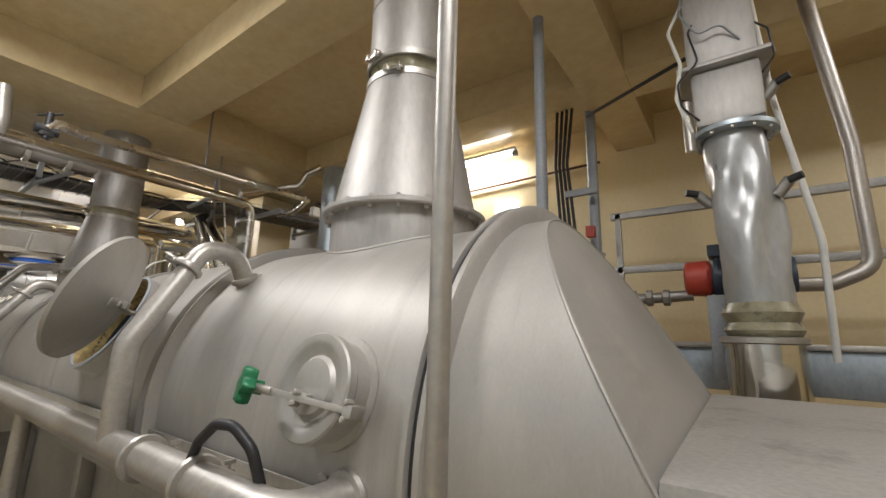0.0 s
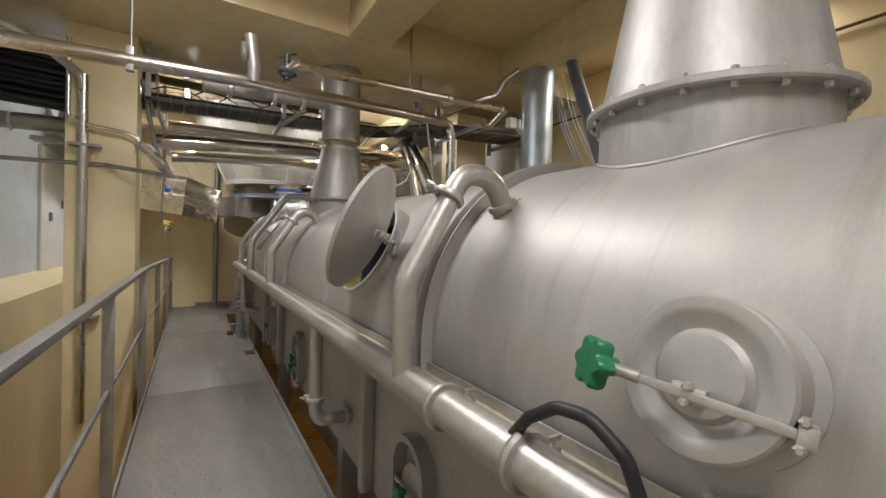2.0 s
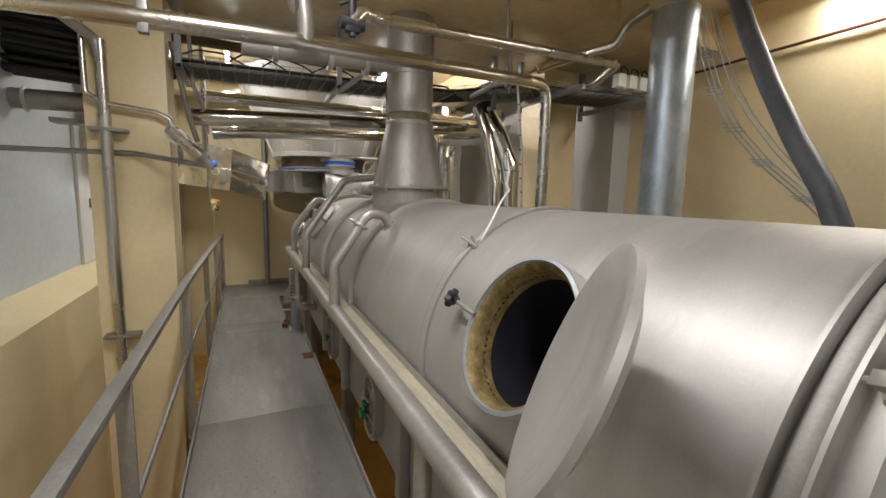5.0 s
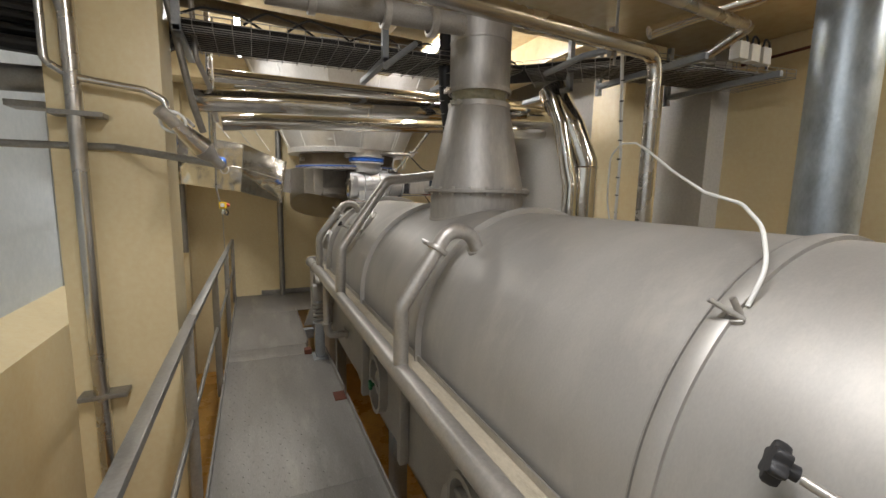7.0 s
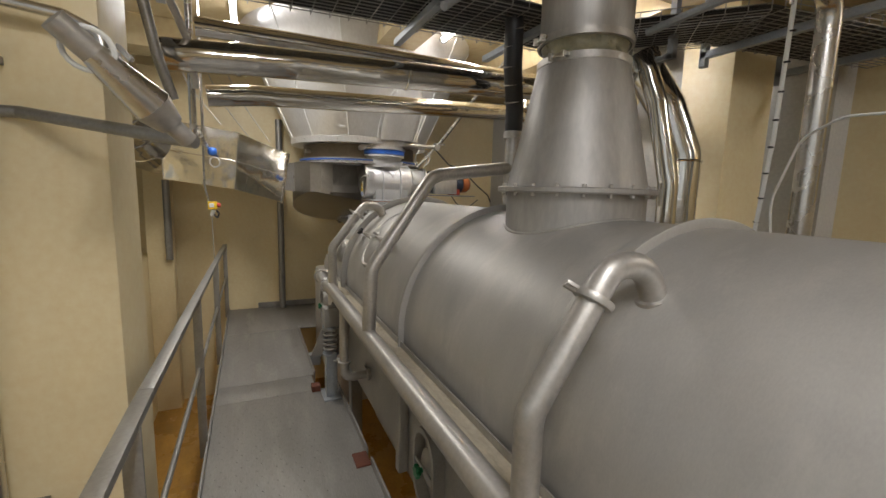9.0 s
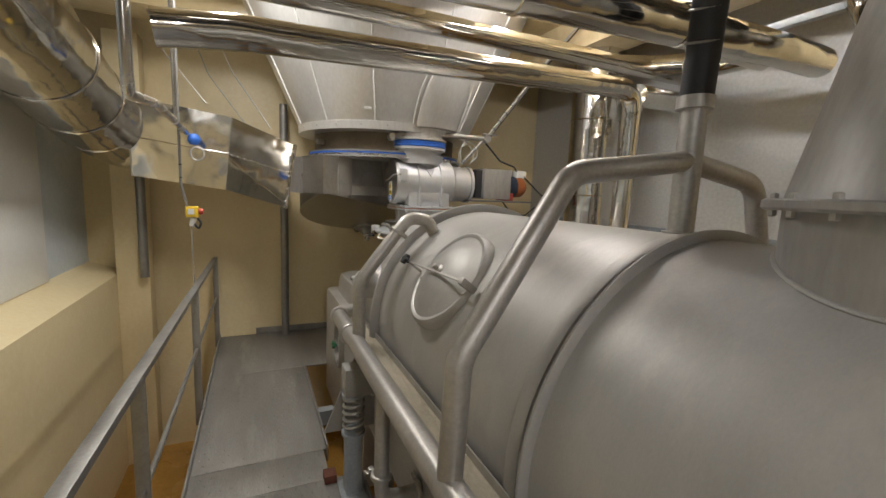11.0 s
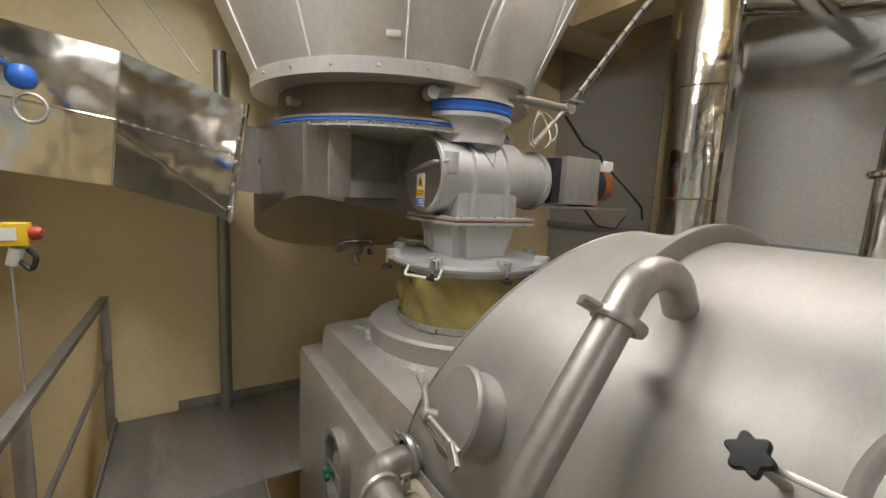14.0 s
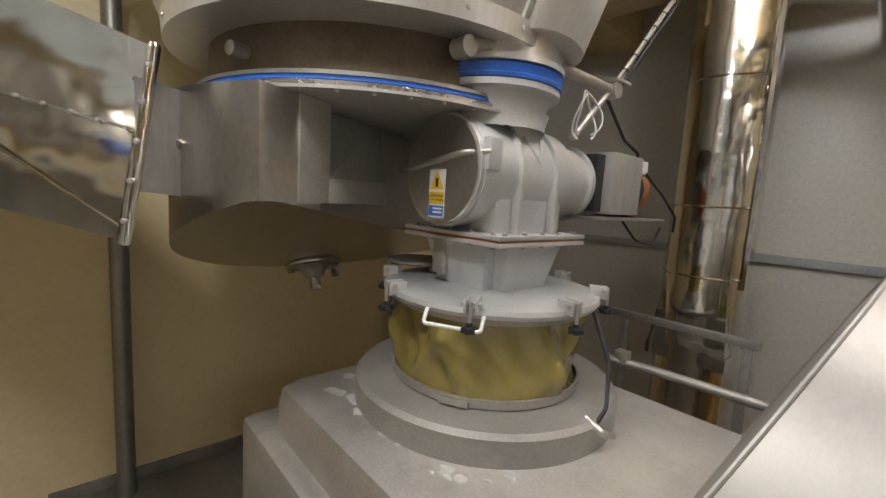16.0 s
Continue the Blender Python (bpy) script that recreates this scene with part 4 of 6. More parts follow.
part("notice_strip", B((VC.x - 0.042, yl - 0.001, 1.645), (VC.x + 0.032, yl, 1.68)), M_BLUE, lab, smooth=False)


def words(name, text, size, m, mat, parent):
    cu = bpy.data.curves.new(name, "FONT")
    cu.body, cu.size, cu.align_x, cu.align_y, cu.extrude = text, size, "CENTER", "CENTER", 0.0003
    tmp = new(name, cu)
    dg = bpy.context.evaluated_depsgraph_get()
    me = bpy.data.meshes.new_from_object(tmp.evaluated_get(dg))
    bpy.data.objects.remove(tmp)
    me.transform(m)
    me.materials.clear()
    me.materials.append(mat)
    ob = new(name, me)
    ob.parent = parent
    return ob


fm = pose(VC.x - 0.005, yl - 0.0016, 1.705, 90, 0, 0)
words("label_words", "ATTENTION\nA VOS MAINS", 0.013, fm, M_BLACK, lab)
for k in range(2):
    part("label_bar", B((VC.x - 0.02, yl - 0.0015, 1.655 + k * 0.012), (VC.x + 0.026, yl - 0.0011, 1.661 + k * 0.012)), M_WHITEP, lab, smooth=False)
bm = B((VC.x - 0.012, yl - 0.0018, 1.742), (VC.x + 0.002, yl - 0.0013, 1.772))
part("warning_mark", bm, M_BLACK, lab, smooth=False)
# cast triangular mark on the barrel
bm = bmesh.new()
ta = radians(28)
tm = Matrix.Translation((VC.x + 0.19 * math.cos(ta), VC.y + 0.0, 1.80 + 0.19 * math.sin(ta))) @ facing((0, 0, 0), (math.cos(ta), 0, math.sin(ta)))
ends = [tm @ Vector(p) for p in ((-0.045, 0.05, 0), (0.045, 0.05, 0), (0.0, -0.05, 0))]
tube(bm, ends + [ends[0]], 0.005, 8)
part("cast_mark", bm, M_CAST, valve)
for k in (-1, 1):
    part("neck_rib", B((VC.x + 0.165, VC.y + 0.1 * k - 0.01, 1.60), (VC.x + 0.20, VC.y + 0.1 * k + 0.01, 1.80), 0.004), M_CAST, valve)
part("inlet_neck", L([(0.15, 1.90), (0.155, 1.96), (0.17, 2.02)], 40, VT, False), M_CAST, valve)
# inlet spool and blue seal
part("inlet_spool", L([(0.17, 1.95), (0.165, 2.02), (0.185, 2.06), (0.205, 2.065), (0.205, 2.085)], 48, VT @ pose(0.0, -0.06, 0) @ Matrix.Diagonal((1.15, 1.15, 1, 1)), False), M_CAST, valve)
part("inlet_seal", L([(0.197, 2.085), (0.209, 2.088), (0.211, 2.098), (0.206, 2.103), (0.208, 2.118), (0.212, 2.128), (0.2, 2.135)], 48, VT @ pose(0.0, -0.06, 0) @ Matrix.Diagonal((1.15, 1.15, 1, 1)), False), M_BLUE, valve, "bright blue inlet seal")
part("inlet_flange", L([(0.20, 2.135), (0.214, 2.137), (0.214, 2.155), (0.19, 2.16), (0.19, 2.26)], 48, VT @ pose(0.0, -0.06, 0) @ Matrix.Diagonal((1.15, 1.15, 1, 1)), False), M_HOPPER, valve)
# drive: coupling box, gear motor, base plate
part("drive_plate", B((VC.x - 0.05, 1.74, 1.655), (VC.x + 0.24, 2.36, 1.668), 0.003), M_RAIL, valve)
part("coupling_guard", B((VC.x - 0.06, 1.86, 1.68), (VC.x + 0.20, 2.14, 1.945), 0.006), M_CONE, valve, "folded steel coupling guard")
# solid black block: the shade between barrel and guard as colour
part("gap_shade_block", B((VC.x - 0.04, 1.80, 1.69), (VC.x + 0.16, 1.862, 1.93)), M_BLACK, valve)
gm = facing((VC.x + 0.08, 2.14, 1.80), (0, 1, 0))
part("motor_fins", L([(0.06, 0.0), (0.085, 0.005), (0.085, 0.1), (0.06, 0.105)], 24, gm), M_MOTORB, valve)
for k in range(7):
    part("cooling_fin", L([(0.08, 0.012 + k * 0.013), (0.098, 0.012 + k * 0.013), (0.098, 0.017 + k * 0.013), (0.08, 0.017 + k * 0.013)], 24, gm, False), M_MOTORB, valve)
part("motor_cowl", L([(0.095, 0.105), (0.098, 0.12), (0.095, 0.17), (0.07, 0.205), (0.0, 0.215)], 32, gm), M_ORANGE, valve, "copper orange motor cowl")
part("terminal_box", B((VC.x + 0.05, 2.24, 1.885), (VC.x + 0.14, 2.34, 1.95), 0.008), M_WHITEP, valve)
part("gearbox", B((VC.x - 0.02, 2.12, 1.67), (VC.x + 0.16, 2.2, 1.74), 0.008), M_RED, valve)
part("motor_cable", T([(VC.x + 0.12, 2.3, 1.92), (VC.x + 0.2, 2.42, 1.78), (VC.x + 0.22, 2.55, 1.68), (VC.x + 0.2, 2.6, 1.6)], 0.007, 8, 0.06), M_BLACK, valve)
part("motor_cable", T([(VC.x + 0.14, 2.1, 1.66), (VC.x + 0.2, 2.15, 1.56), (VC.x + 0.22, 2.3, 1.54), (VC.x + 0.2, 2.42, 1.62)], 0.006, 8, 0.05), M_BLACK, valve)
part("motor_cable", T([(VC.x + 0.12, 1.90, 2.17), (VC.x + 0.14, 2.05, 2.02), (VC.x + 0.14, 2.2, 1.98), (VC.x + 0.12, 2.26, 1.93)], 0.008, 8, 0.05), M_BLACK, valve)
# support arm from the hopper to the drive
part("support_arm", T([(-7.74, 1.02, 2.15), (-7.73, 1.2, 2.205), (-7.72, 1.88, 2.205)], 0.022, 14, 0.06), M_PIPE, valve)
part("arm_boss", L([(0.035, -0.03), (0.035, 0.03)], 20, facing((-7.72, 1.89, 2.205), (1, 0, 0))), M_PIPE, valve)
part("arm_boss", L([(0.03, -0.03), (0.03, 0.03)], 20, facing((-7.74, 1.03, 2.15), (1, 0, 0))), M_PIPE, valve)
part("arm_lever", B((-7.75, 1.86, 2.235), (-7.68, 1.98, 2.25), 0.004), M_PIPE, valve)
part("arm_strut", T([(-7.72, 1.86, 2.19), (-7.76, 1.68, 1.98)], 0.014, 12), M_PIPE, valve)
for k in range(2):
    loop = [(-7.72 + 0.02 * math.sin(2 * a + k), 1.70 + 0.02 * k - (0.07 + 0.015 * k) * math.cos(a), 2.06 + 0.02 * k + 0.09 * math.sin(a)) for a in (math.pi * (1.75 * q / 20 - 0.4) for q in range(21))]
    part("air_hose", T(loop, 0.004, 8), M_WHITEP, valve)
# strap with hook and cable
part("lid_strap", T([(VC.x + 0.36, VC.y + 0.14, 1.36), (VC.x + 0.46, VC.y + 0.10, 1.2), (VC.x + 0.50, VC.y + 0.03, 1.08), (VC.x + 0.49, VC.y - 0.01, 1.03)], 0.007, 8, 0.06), M_BLACK, valve)
part("hook", T([(VC.x + 0.46, VC.y - 0.03, 1.05), (VC.x + 0.52, VC.y - 0.02, 1.02), (VC.x + 0.53, VC.y + 0.03, 1.0)], 0.012, 8, 0.02), M_PIPE, valve)

# ---- discharge pan and hopper ----
HC = Vector((-8.44, 1.18, 0))
HT = Matrix.Translation(HC)
hopper = thing("storage_hopper", (HC.x, HC.y, 1.3), "large conical stainless hopper with discharge pan hung from the ceiling", "hopper")


def pan_z(x):
    return 1.668 + (x + 8.0) * 0.36


seg, PR = 96, 0.70
CORNER_A = math.atan2(0.66 - HC.y, -8.03 + HC.x)
a_dir, b_dir = Vector((0.9, 0.43, 0)).normalized(), Vector((-0.43, 0.9, 0)).normalized()
corner = Vector((-8.03, 0.66, 0))


def behind(p, limit):
    """The place, pushed back behind the plane of the cover's open face."""
    d = (p - corner).dot(a_dir)
    return p - a_dir * (d - limit) if d > limit else p


def volute(a):
    """The housing's radius: least at the corner of the cut face, growing towards the end wall."""
    turn = abs((a - CORNER_A + math.pi) % (2 * math.pi) - math.pi)
    u = min(1.0, turn / radians(105))
    return 0.662 + 0.138 * u * u * (3 - 2 * u)


bm = bmesh.new()
rings = []
for inset, h in ((0.0, None), (0.0, 1.984)):
    ring = []
    for k in range(seg):
        a = CORNER_A - 0.0005 + 2 * math.pi * k / seg
        p = HC + Vector(((volute(a) - inset) * math.cos(a), (volute(a) - inset) * math.sin(a), 0))
        p = behind(p, -0.10 if h and (p - corner).dot(b_dir) > 0.13 else -0.004)
        p.z = h or min(1.668, pan_z(p.x))
        ring.append(bm.verts.new(p))
    rings.append(ring)
for ra, rb in zip(rings, rings[1:]):
    for k in range(seg):
        bm.faces.new((ra[k], ra[(k + 1) % seg], rb[(k + 1) % seg], rb[k]))
bm.faces.new(rings[0][::-1])
part("pan", bm, M_PAN, hopper, "brushed steel discharge housing with an oblique bottom")
part("pan_flange", L([(0.0, 1.985), (PR + 0.03, 1.986), (PR + 0.03, 1.996), (PR - 0.05, 1.998)], 96, HT, False), M_CONE, hopper)
part("clamp_band", L([(PR - 0.01, 1.998), (PR + 0.012, 2.0), (PR + 0.012, 2.013), (PR - 0.01, 2.015)], 96, HT, False), M_SHINY, hopper)
part("pan_seal", L([(PR - 0.01, 2.016), (PR + 0.006, 2.017), (PR + 0.002, 2.022), (PR + 0.004, 2.028), (PR - 0.02, 2.03)], 96, HT, False), M_BLUE, hopper, "thin blue seal ring")
part("collar_flange", L([(PR - 0.06, 2.03), (PR + 0.004, 2.031), (PR + 0.004, 2.043), (PR - 0.06, 2.045)], 96, HT, False), M_RAIL, hopper)
bolts(hopper, HC + Vector((0, 0, 1.998)), PR + 0.02, 44, size=0.006)
bolts(hopper, HC + Vector((0, 0, 1.985)), PR + 0.018, 44, axis=(0, 0, -1), size=0.007)
# shade below the overhanging skirt is put into the collar's dark brown
part("hopper_collar", L([(PR - 0.045, 2.04), (PR - 0.045, 2.20)], 96, HT, False), M_BROWN, hopper, "brown steel collar, coloured dark for the shade under the skirt")
part("hopper_skirt", L([(PR - 0.05, 2.19), (PR + 0.095, 2.192), (PR + 0.10, 2.255), (PR + 0.09, 2.257)], 96, HT, False), M_HOPPER, hopper)
part("hopper_cone", L([(PR + 0.09, 2.25), (PR + 0.60, 3.37)], 96, HT, False), M_HOPPER, hopper, "smooth stainless hopper cone")
for k in range(12):
    a = radians(-150 + 30 * k + 8)
    p = HC + Vector(((PR + 0.096) * math.cos(a), (PR + 0.096) * math.sin(a), 2.26))
    q = HC + Vector(((PR + 0.60) * math.cos(a), (PR + 0.60) * math.sin(a), 3.36))
    part("cone_seam", T([p, q], 0.005, 8), M_WHITEP, hopper)
for k in range(24):
    a = radians(15 * k)
    d = Vector((math.cos(a), math.sin(a), 0))
    part("skirt_rivet", L([(0.008, 0), (0.006, 0.004), (0, 0.005)], 8, facing(HC + d * (PR + 0.099) + Vector((0, 0, 2.225)), d)), M_PIPE, hopper)
for a in (-128, -70):
    d = Vector((math.cos(radians(a)), math.sin(radians(a)), 0))
    part("stub", L([(0.022, -0.08), (0.022, 0.03), (0.0, 0.032)], 16, facing(HC + d * (PR - 0.02) + Vector((0, 0, 2.11)), d)), M_PIPE, hopper)
# rounded bulge above the valve inlet, with its riveted seam
a0 = math.atan2(VC.y - HC.y, VC.x - HC.x)


def on_cone(turn, z, out=0.0):
    r = PR + 0.09 + 0.51 * (z - 2.25) / 1.12 + out
    return HC + Vector((r * math.cos(a0 + turn), r * math.sin(a0 + turn), z))


bm = bmesh.new()
rings = []
for j in range(17):
    s = j / 16
    z = 2.235 + 0.54 * s
    half = 0.215 * math.sqrt(max(0.0, 1 - s ** 2.6)) + 0.002
    rings.append([bm.verts.new(on_cone(half * math.sin(math.pi / 2 * k / 12) / (PR + 0.12), z, 0.085 * (1 - 0.75 * s) * math.cos(math.pi / 2 * k / 12) + 0.004)) for k in range(-12, 13)])
for a, b in zip(rings, rings[1:]):
    for k in range(24):
        bm.faces.new((a[k], a[k + 1], b[k + 1], b[k]))
bm.faces.new([v for v in rings[0]])
part("inlet_bulge", bm, M_HOPPER, hopper, "rounded bulge over the valve inlet")
for wide in (1.0, 1.17):
    arch = [on_cone(sg * 0.215 * wide * math.sqrt(max(0.0, 1 - s ** 2.6)) / (PR + 0.12), 2.25 + 0.54 * s * (0.96 + 0.06 * (wide - 1) / 0.17), 0.004) for sg, s in [(-1, k / 14) for k in range(15)] + [(1, k / 14) for k in range(13, -1, -1)]]
    part("bulge_seam", T(arch, 0.005, 8), M_WHITEP, hopper)
part("name_plate", B((-0.03, -0.012, -0.001), (0.03, 0.012, 0.002), 0.001, facing(on_cone(-0.75, 2.34, 0.003), Vector((math.cos(a0 - 0.75), math.sin(a0 - 0.75), -0.45)))), M_WHITEP, hopper)
# cover box on the pan with an open L-shaped face
mm = Matrix((a_dir, b_dir, Vector((0, 0, 1)))).transposed().to_4x4()
mm.translation = corner
bm = B((-0.004, 0.0, 1.665), (0.004, 0.14, 1.985), 0.001, mm)
box(bm, (-0.004, 0.14, 1.665), (0.004, 0.52, 1.75), 0.001, mm)
part("cover_face", bm, M_PALE, hopper)
bm = bmesh.new()
vs = [bm.verts.new(mm @ Vector(p)) for p in ((-0.004, 0.14, 1.75), (-0.004, 0.52, 1.75), (-0.20, 0.42, 1.76), (-0.2, 0.14, 1.76), (-0.09, 0.16, 1.98), (-0.05, 0.52, 1.98))]
bm.faces.new((vs[0], vs[1], vs[5]))
bm.faces.new((vs[0], vs[5], vs[4]))
bm.faces.new((vs[0], vs[4], vs[3]))
part("cover_web", bm, M_CONE, hopper, smooth=False)
capc = Vector((-8.98, 1.14, pan_z(-8.98) - 0.002))
cap = part("drain_cap", L([(0.13, 0.0), (0.13, -0.02), (0.09, -0.03), (0.06, -0.06), (0.05, -0.085), (0, -0.09)], 36, facing(capc, (-0.34, 0, 0.94))), M_CONE, hopper)
part("cap_clamp", T([capc + Vector((-0.1, -0.1, -0.04)), capc + Vector((0.1, 0.1, -0.02))], 0.012, 10), M_PIPE, cap)
part("cap_rim", L([(0.135, -0.028), (0.15, -0.022), (0.15, -0.008), (0.135, -0.004)], 36, facing(capc, (-0.34, 0, 0.94)), False), M_SHINY, cap)
part("cap_stem", T([capc + Vector((0.02, 0, -0.08)), capc + Vector((0.05, 0, -0.15))], 0.028, 14), M_SHINY, cap)
for k in (-1, 1):
    part("cap_nut", B((-0.014, -0.02, -0.03), (0.014, 0.02, 0.02), 0.005, Matrix.Translation(capc + Vector((0.09 * k, 0.09 * k, -0.045)))), M_SHINY, cap)

# ---- clad air duct into the pan ----
air_duct = thing("air_duct", (-8.5, -0.3, 1.6), "insulated air duct in crumpled shiny metal cladding", "duct")


def quad_ring(c, u, hw, z0, z1):
    return [c - u * hw + Vector((0, 0, z0)), c + u * hw + Vector((0, 0, z0)), c + u * hw + Vector((0, 0, z1)), c - u * hw + Vector((0, 0, z1))]


def loft(sections, sub=6):
    bm = bmesh.new()
    rings = []
    for a, b in zip(sections, sections[1:]):
        for i in range(sub):
            rings.append([p.lerp(q, i / sub) for p, q in zip(a, b)])
    rings.append(sections[-1])
    vr = []
    for r in rings:
        ring = []
        for i in range(4):
            for t in range(6):
                ring.append(bm.verts.new(r[i].lerp(r[(i + 1) % 4], t / 6)))
        vr.append(ring)
    n = len(vr[0])
    for a, b in zip(vr, vr[1:]):
        for k in range(n):
            bm.faces.new((a[k], a[(k + 1) % n], b[(k + 1) % n], b[k]))
    return bm


part("neck", loft([quad_ring(Vector((-8.67, 0.52, 0)), Vector((1, 0.0, 0)), 0.28, 1.65, 1.98), quad_ring(Vector((-8.42, 0.28, 0)), Vector((1, 0.0, 0)), 0.25, 1.675, 1.97)], 2), M_CONE, air_duct, "bare steel duct neck", smooth=False)
part("neck_bolt", L([(0.022, 0.0), (0.022, 0.008), (0.013, 0.01), (0.013, 0.022), (0, 0.024)], 18, facing((-8.285, 0.40, 1.82), (0.67, -0.74, 0))), M_SHINY, air_duct)
for z0, z1 in ((1.645, 1.66), (1.972, 1.985)):
    part("neck_lip", B((-8.41, 0.50, z0), (-8.36, 0.54, z1), 0.002), M_CONE, air_duct)
near0, near1, near2 = (Vector((-8.13, 0.246, 1.546)), Vector((-8.21, 0.33, 2.062))), (Vector((-8.66, -0.22, 1.665)), Vector((-8.64, -0.16, 2.30))), (Vector((-8.62, -0.9, 1.755)), Vector((-8.58, -0.9, 2.38)))
deep = Vector((-0.5, 0.0, 0.0))
s0 = [near0[0] + deep, near0[0], near0[1], near0[1] + deep]
s1 = [near1[0] + deep, near1[0], near1[1], near1[1] + deep]
s2 = [near2[0] + deep, near2[0], near2[1], near2[1] + deep]
part("cladding", loft([s0, s1, s2]), M_FOIL, air_duct)
bm = bmesh.new()
bm.faces.new([bm.verts.new(p) for p in s0])
bm.faces.new([bm.verts.new(p) for p in s2])
part("end_plate", bm, M_CLAD, air_duct, smooth=False)
for ring, nm in ((s0, "end_flange"), (s1, "joint_strip"), (s2, "joint_strip")):
    r = 0.016 if nm == "end_flange" else 0.006
    part(nm, T([ring[0], ring[1], ring[2], ring[3], ring[0]], r, 8), M_CLAD, air_duct)
part("joint_strip", T([s0[1].lerp(s0[2], 0.55), s1[1].lerp(s1[2], 0.5), s2[1].lerp(s2[2], 0.5)], 0.005, 8), M_CLAD, air_duct)
part("crease", T([s0[1].lerp(s0[2], 0.05), s1[1].lerp(s1[2], 0.42)], 0.004, 8), M_CLAD, air_duct)
for k in range(9):
    p = s0[1].lerp(s0[2], 0.55).lerp(s1[1].lerp(s1[2], 0.5), (k + 0.5) / 9)
    part("rivet", L([(0.007, 0), (0.005, 0.008), (0, 0.009)], 8, facing(p + Vector((0.006, -0.003, 0.0)), (0.8, -0.6, 0))), M_PIPE, air_duct)
for k in range(5):
    p = s0[1].lerp(s0[2], (k + 0.5) / 5)
    part("rivet", L([(0.009, 0), (0.007, 0.018), (0, 0.02)], 8, facing(p, (0.8, -0.6, 0))), M_PIPE, air_duct)
part("round_elbow", T([(-8.95, -0.80, 2.07), (-8.9, -1.05, 2.12), (-8.4, -1.12, 2.25), (-7.6, -1.12, 2.45), (-6.8, -1.1, 2.62)], 0.29, 40, 0.35), M_CLAD, air_duct, "polished round duct elbow")
for (p, d) in (((-8.6, -1.10, 2.2), (0.85, -0.1, 0.25)), ((-8.2, -1.12, 2.3), (0.95, 0, 0.22)), ((-7.7, -1.12, 2.425), (0.95, 0, 0.24))):
    part("joint_ring", L([(0.292, -0.012), (0.30, -0.006), (0.30, 0.006), (0.292, 0.012)], 40, facing(p, d), False), M_CLAD, air_duct)

# ---- pipes ----


def pipe(name, pts, r, label, bend=0.08, mat=None, group="", seg=16):
    th = thing(name, pts[0], label, "pipe", group)
    part("pipe_run", T(pts, r, seg, bend), mat or M_PIPE, th)
    return th


p = pipe("product_pipe", [(-3.85, -1.45, 2.42), (-3.96, 0.27, 2.51), (-4.375, 2.37, 2.64), (-4.375, 2.37, 0.9)], 0.048, "long stainless pipe across the hall turning down behind the dryer", 0.14, M_SHINY)
part("tee", T([(-3.965, 0.33, 2.515), (-3.95, 0.33, 2.62), (-3.93, 0.30, 2.85)], 0.046, 16, 0.05), M_PIPE, p)
part("tee_flange", L([(0.06, -0.02), (0.075, 0.0), (0.06, 0.02)], 20, facing((-3.94, 0.26, 2.72), (0, 1, 0.1))), M_PIPE, p)
for y in (-0.42, 1.95):
    part("hanger_clip", B((-3.97 - 0.2 * y if y > 0 else -3.93, y - 0.025, 2.40 if y < 0 else 2.55), (-3.93 - 0.2 * y if y > 0 else -3.88, y + 0.02, 2.56 if y < 0 else 2.72), 0.004), M_RAIL, p)
    part("hanger_rod", T([(-3.93 - (0.2 * y if y > 0 else 0), y, 2.5), (-3.93 - (0.2 * y if y > 0 else 0), y, SOFFIT)], 0.008, 8), M_RAIL, p)
p = pipe("steam_pipe", [(-3.56, 0.50, 2.50), (-3.58, 0.55, 2.575), (-3.63, 0.66, 2.575), (-4.145, 2.93, 2.83), (-4.42, 2.96, 2.74), (-4.7, 2.9, 2.72)], 0.034, "stainless pipe with black hand valve under the ceiling", 0.05, M_SHINY)
bm = B((-3.585, 0.46, 2.455), (-3.535, 0.54, 2.53), 0.015)
tube(bm, [(-3.56, 0.50, 2.44), (-3.56, 0.50, 2.62)], 0.02, 12)
tube(bm, [(-3.56, 0.44, 2.5), (-3.56, 0.56, 2.5)], 0.03, 12)
tube(bm, [(-3.56, 0.44, 2.58), (-3.56, 0.56, 2.64)], 0.008, 8)
part("black_valve", bm, M_BLACK, p, "black cast hand valve")
part("hanger_rod", T([(-3.85, 1.6, 2.67), (-3.85, 1.6, CEIL)], 0.01, 8), M_RAIL, p)
p = pipe("wall_duct", [(-5.5, -1.5, 2.285), (-5.5, -0.55, 2.31)], 0.072, "dull brownish round pipe through the white wall", 0, M_RAIL, seg=24)
part("wall_collar", L([(0.075, -0.01), (0.095, 0.0), (0.075, 0.014)], 24, facing((-5.5, -1.42, 2.287), (0, 1, 0))), M_PANEL, p)
part("bracket_angle", B((-5.56, -1.28, 2.13), (-5.42, -1.0, 2.165), 0.004), M_RAIL, p)
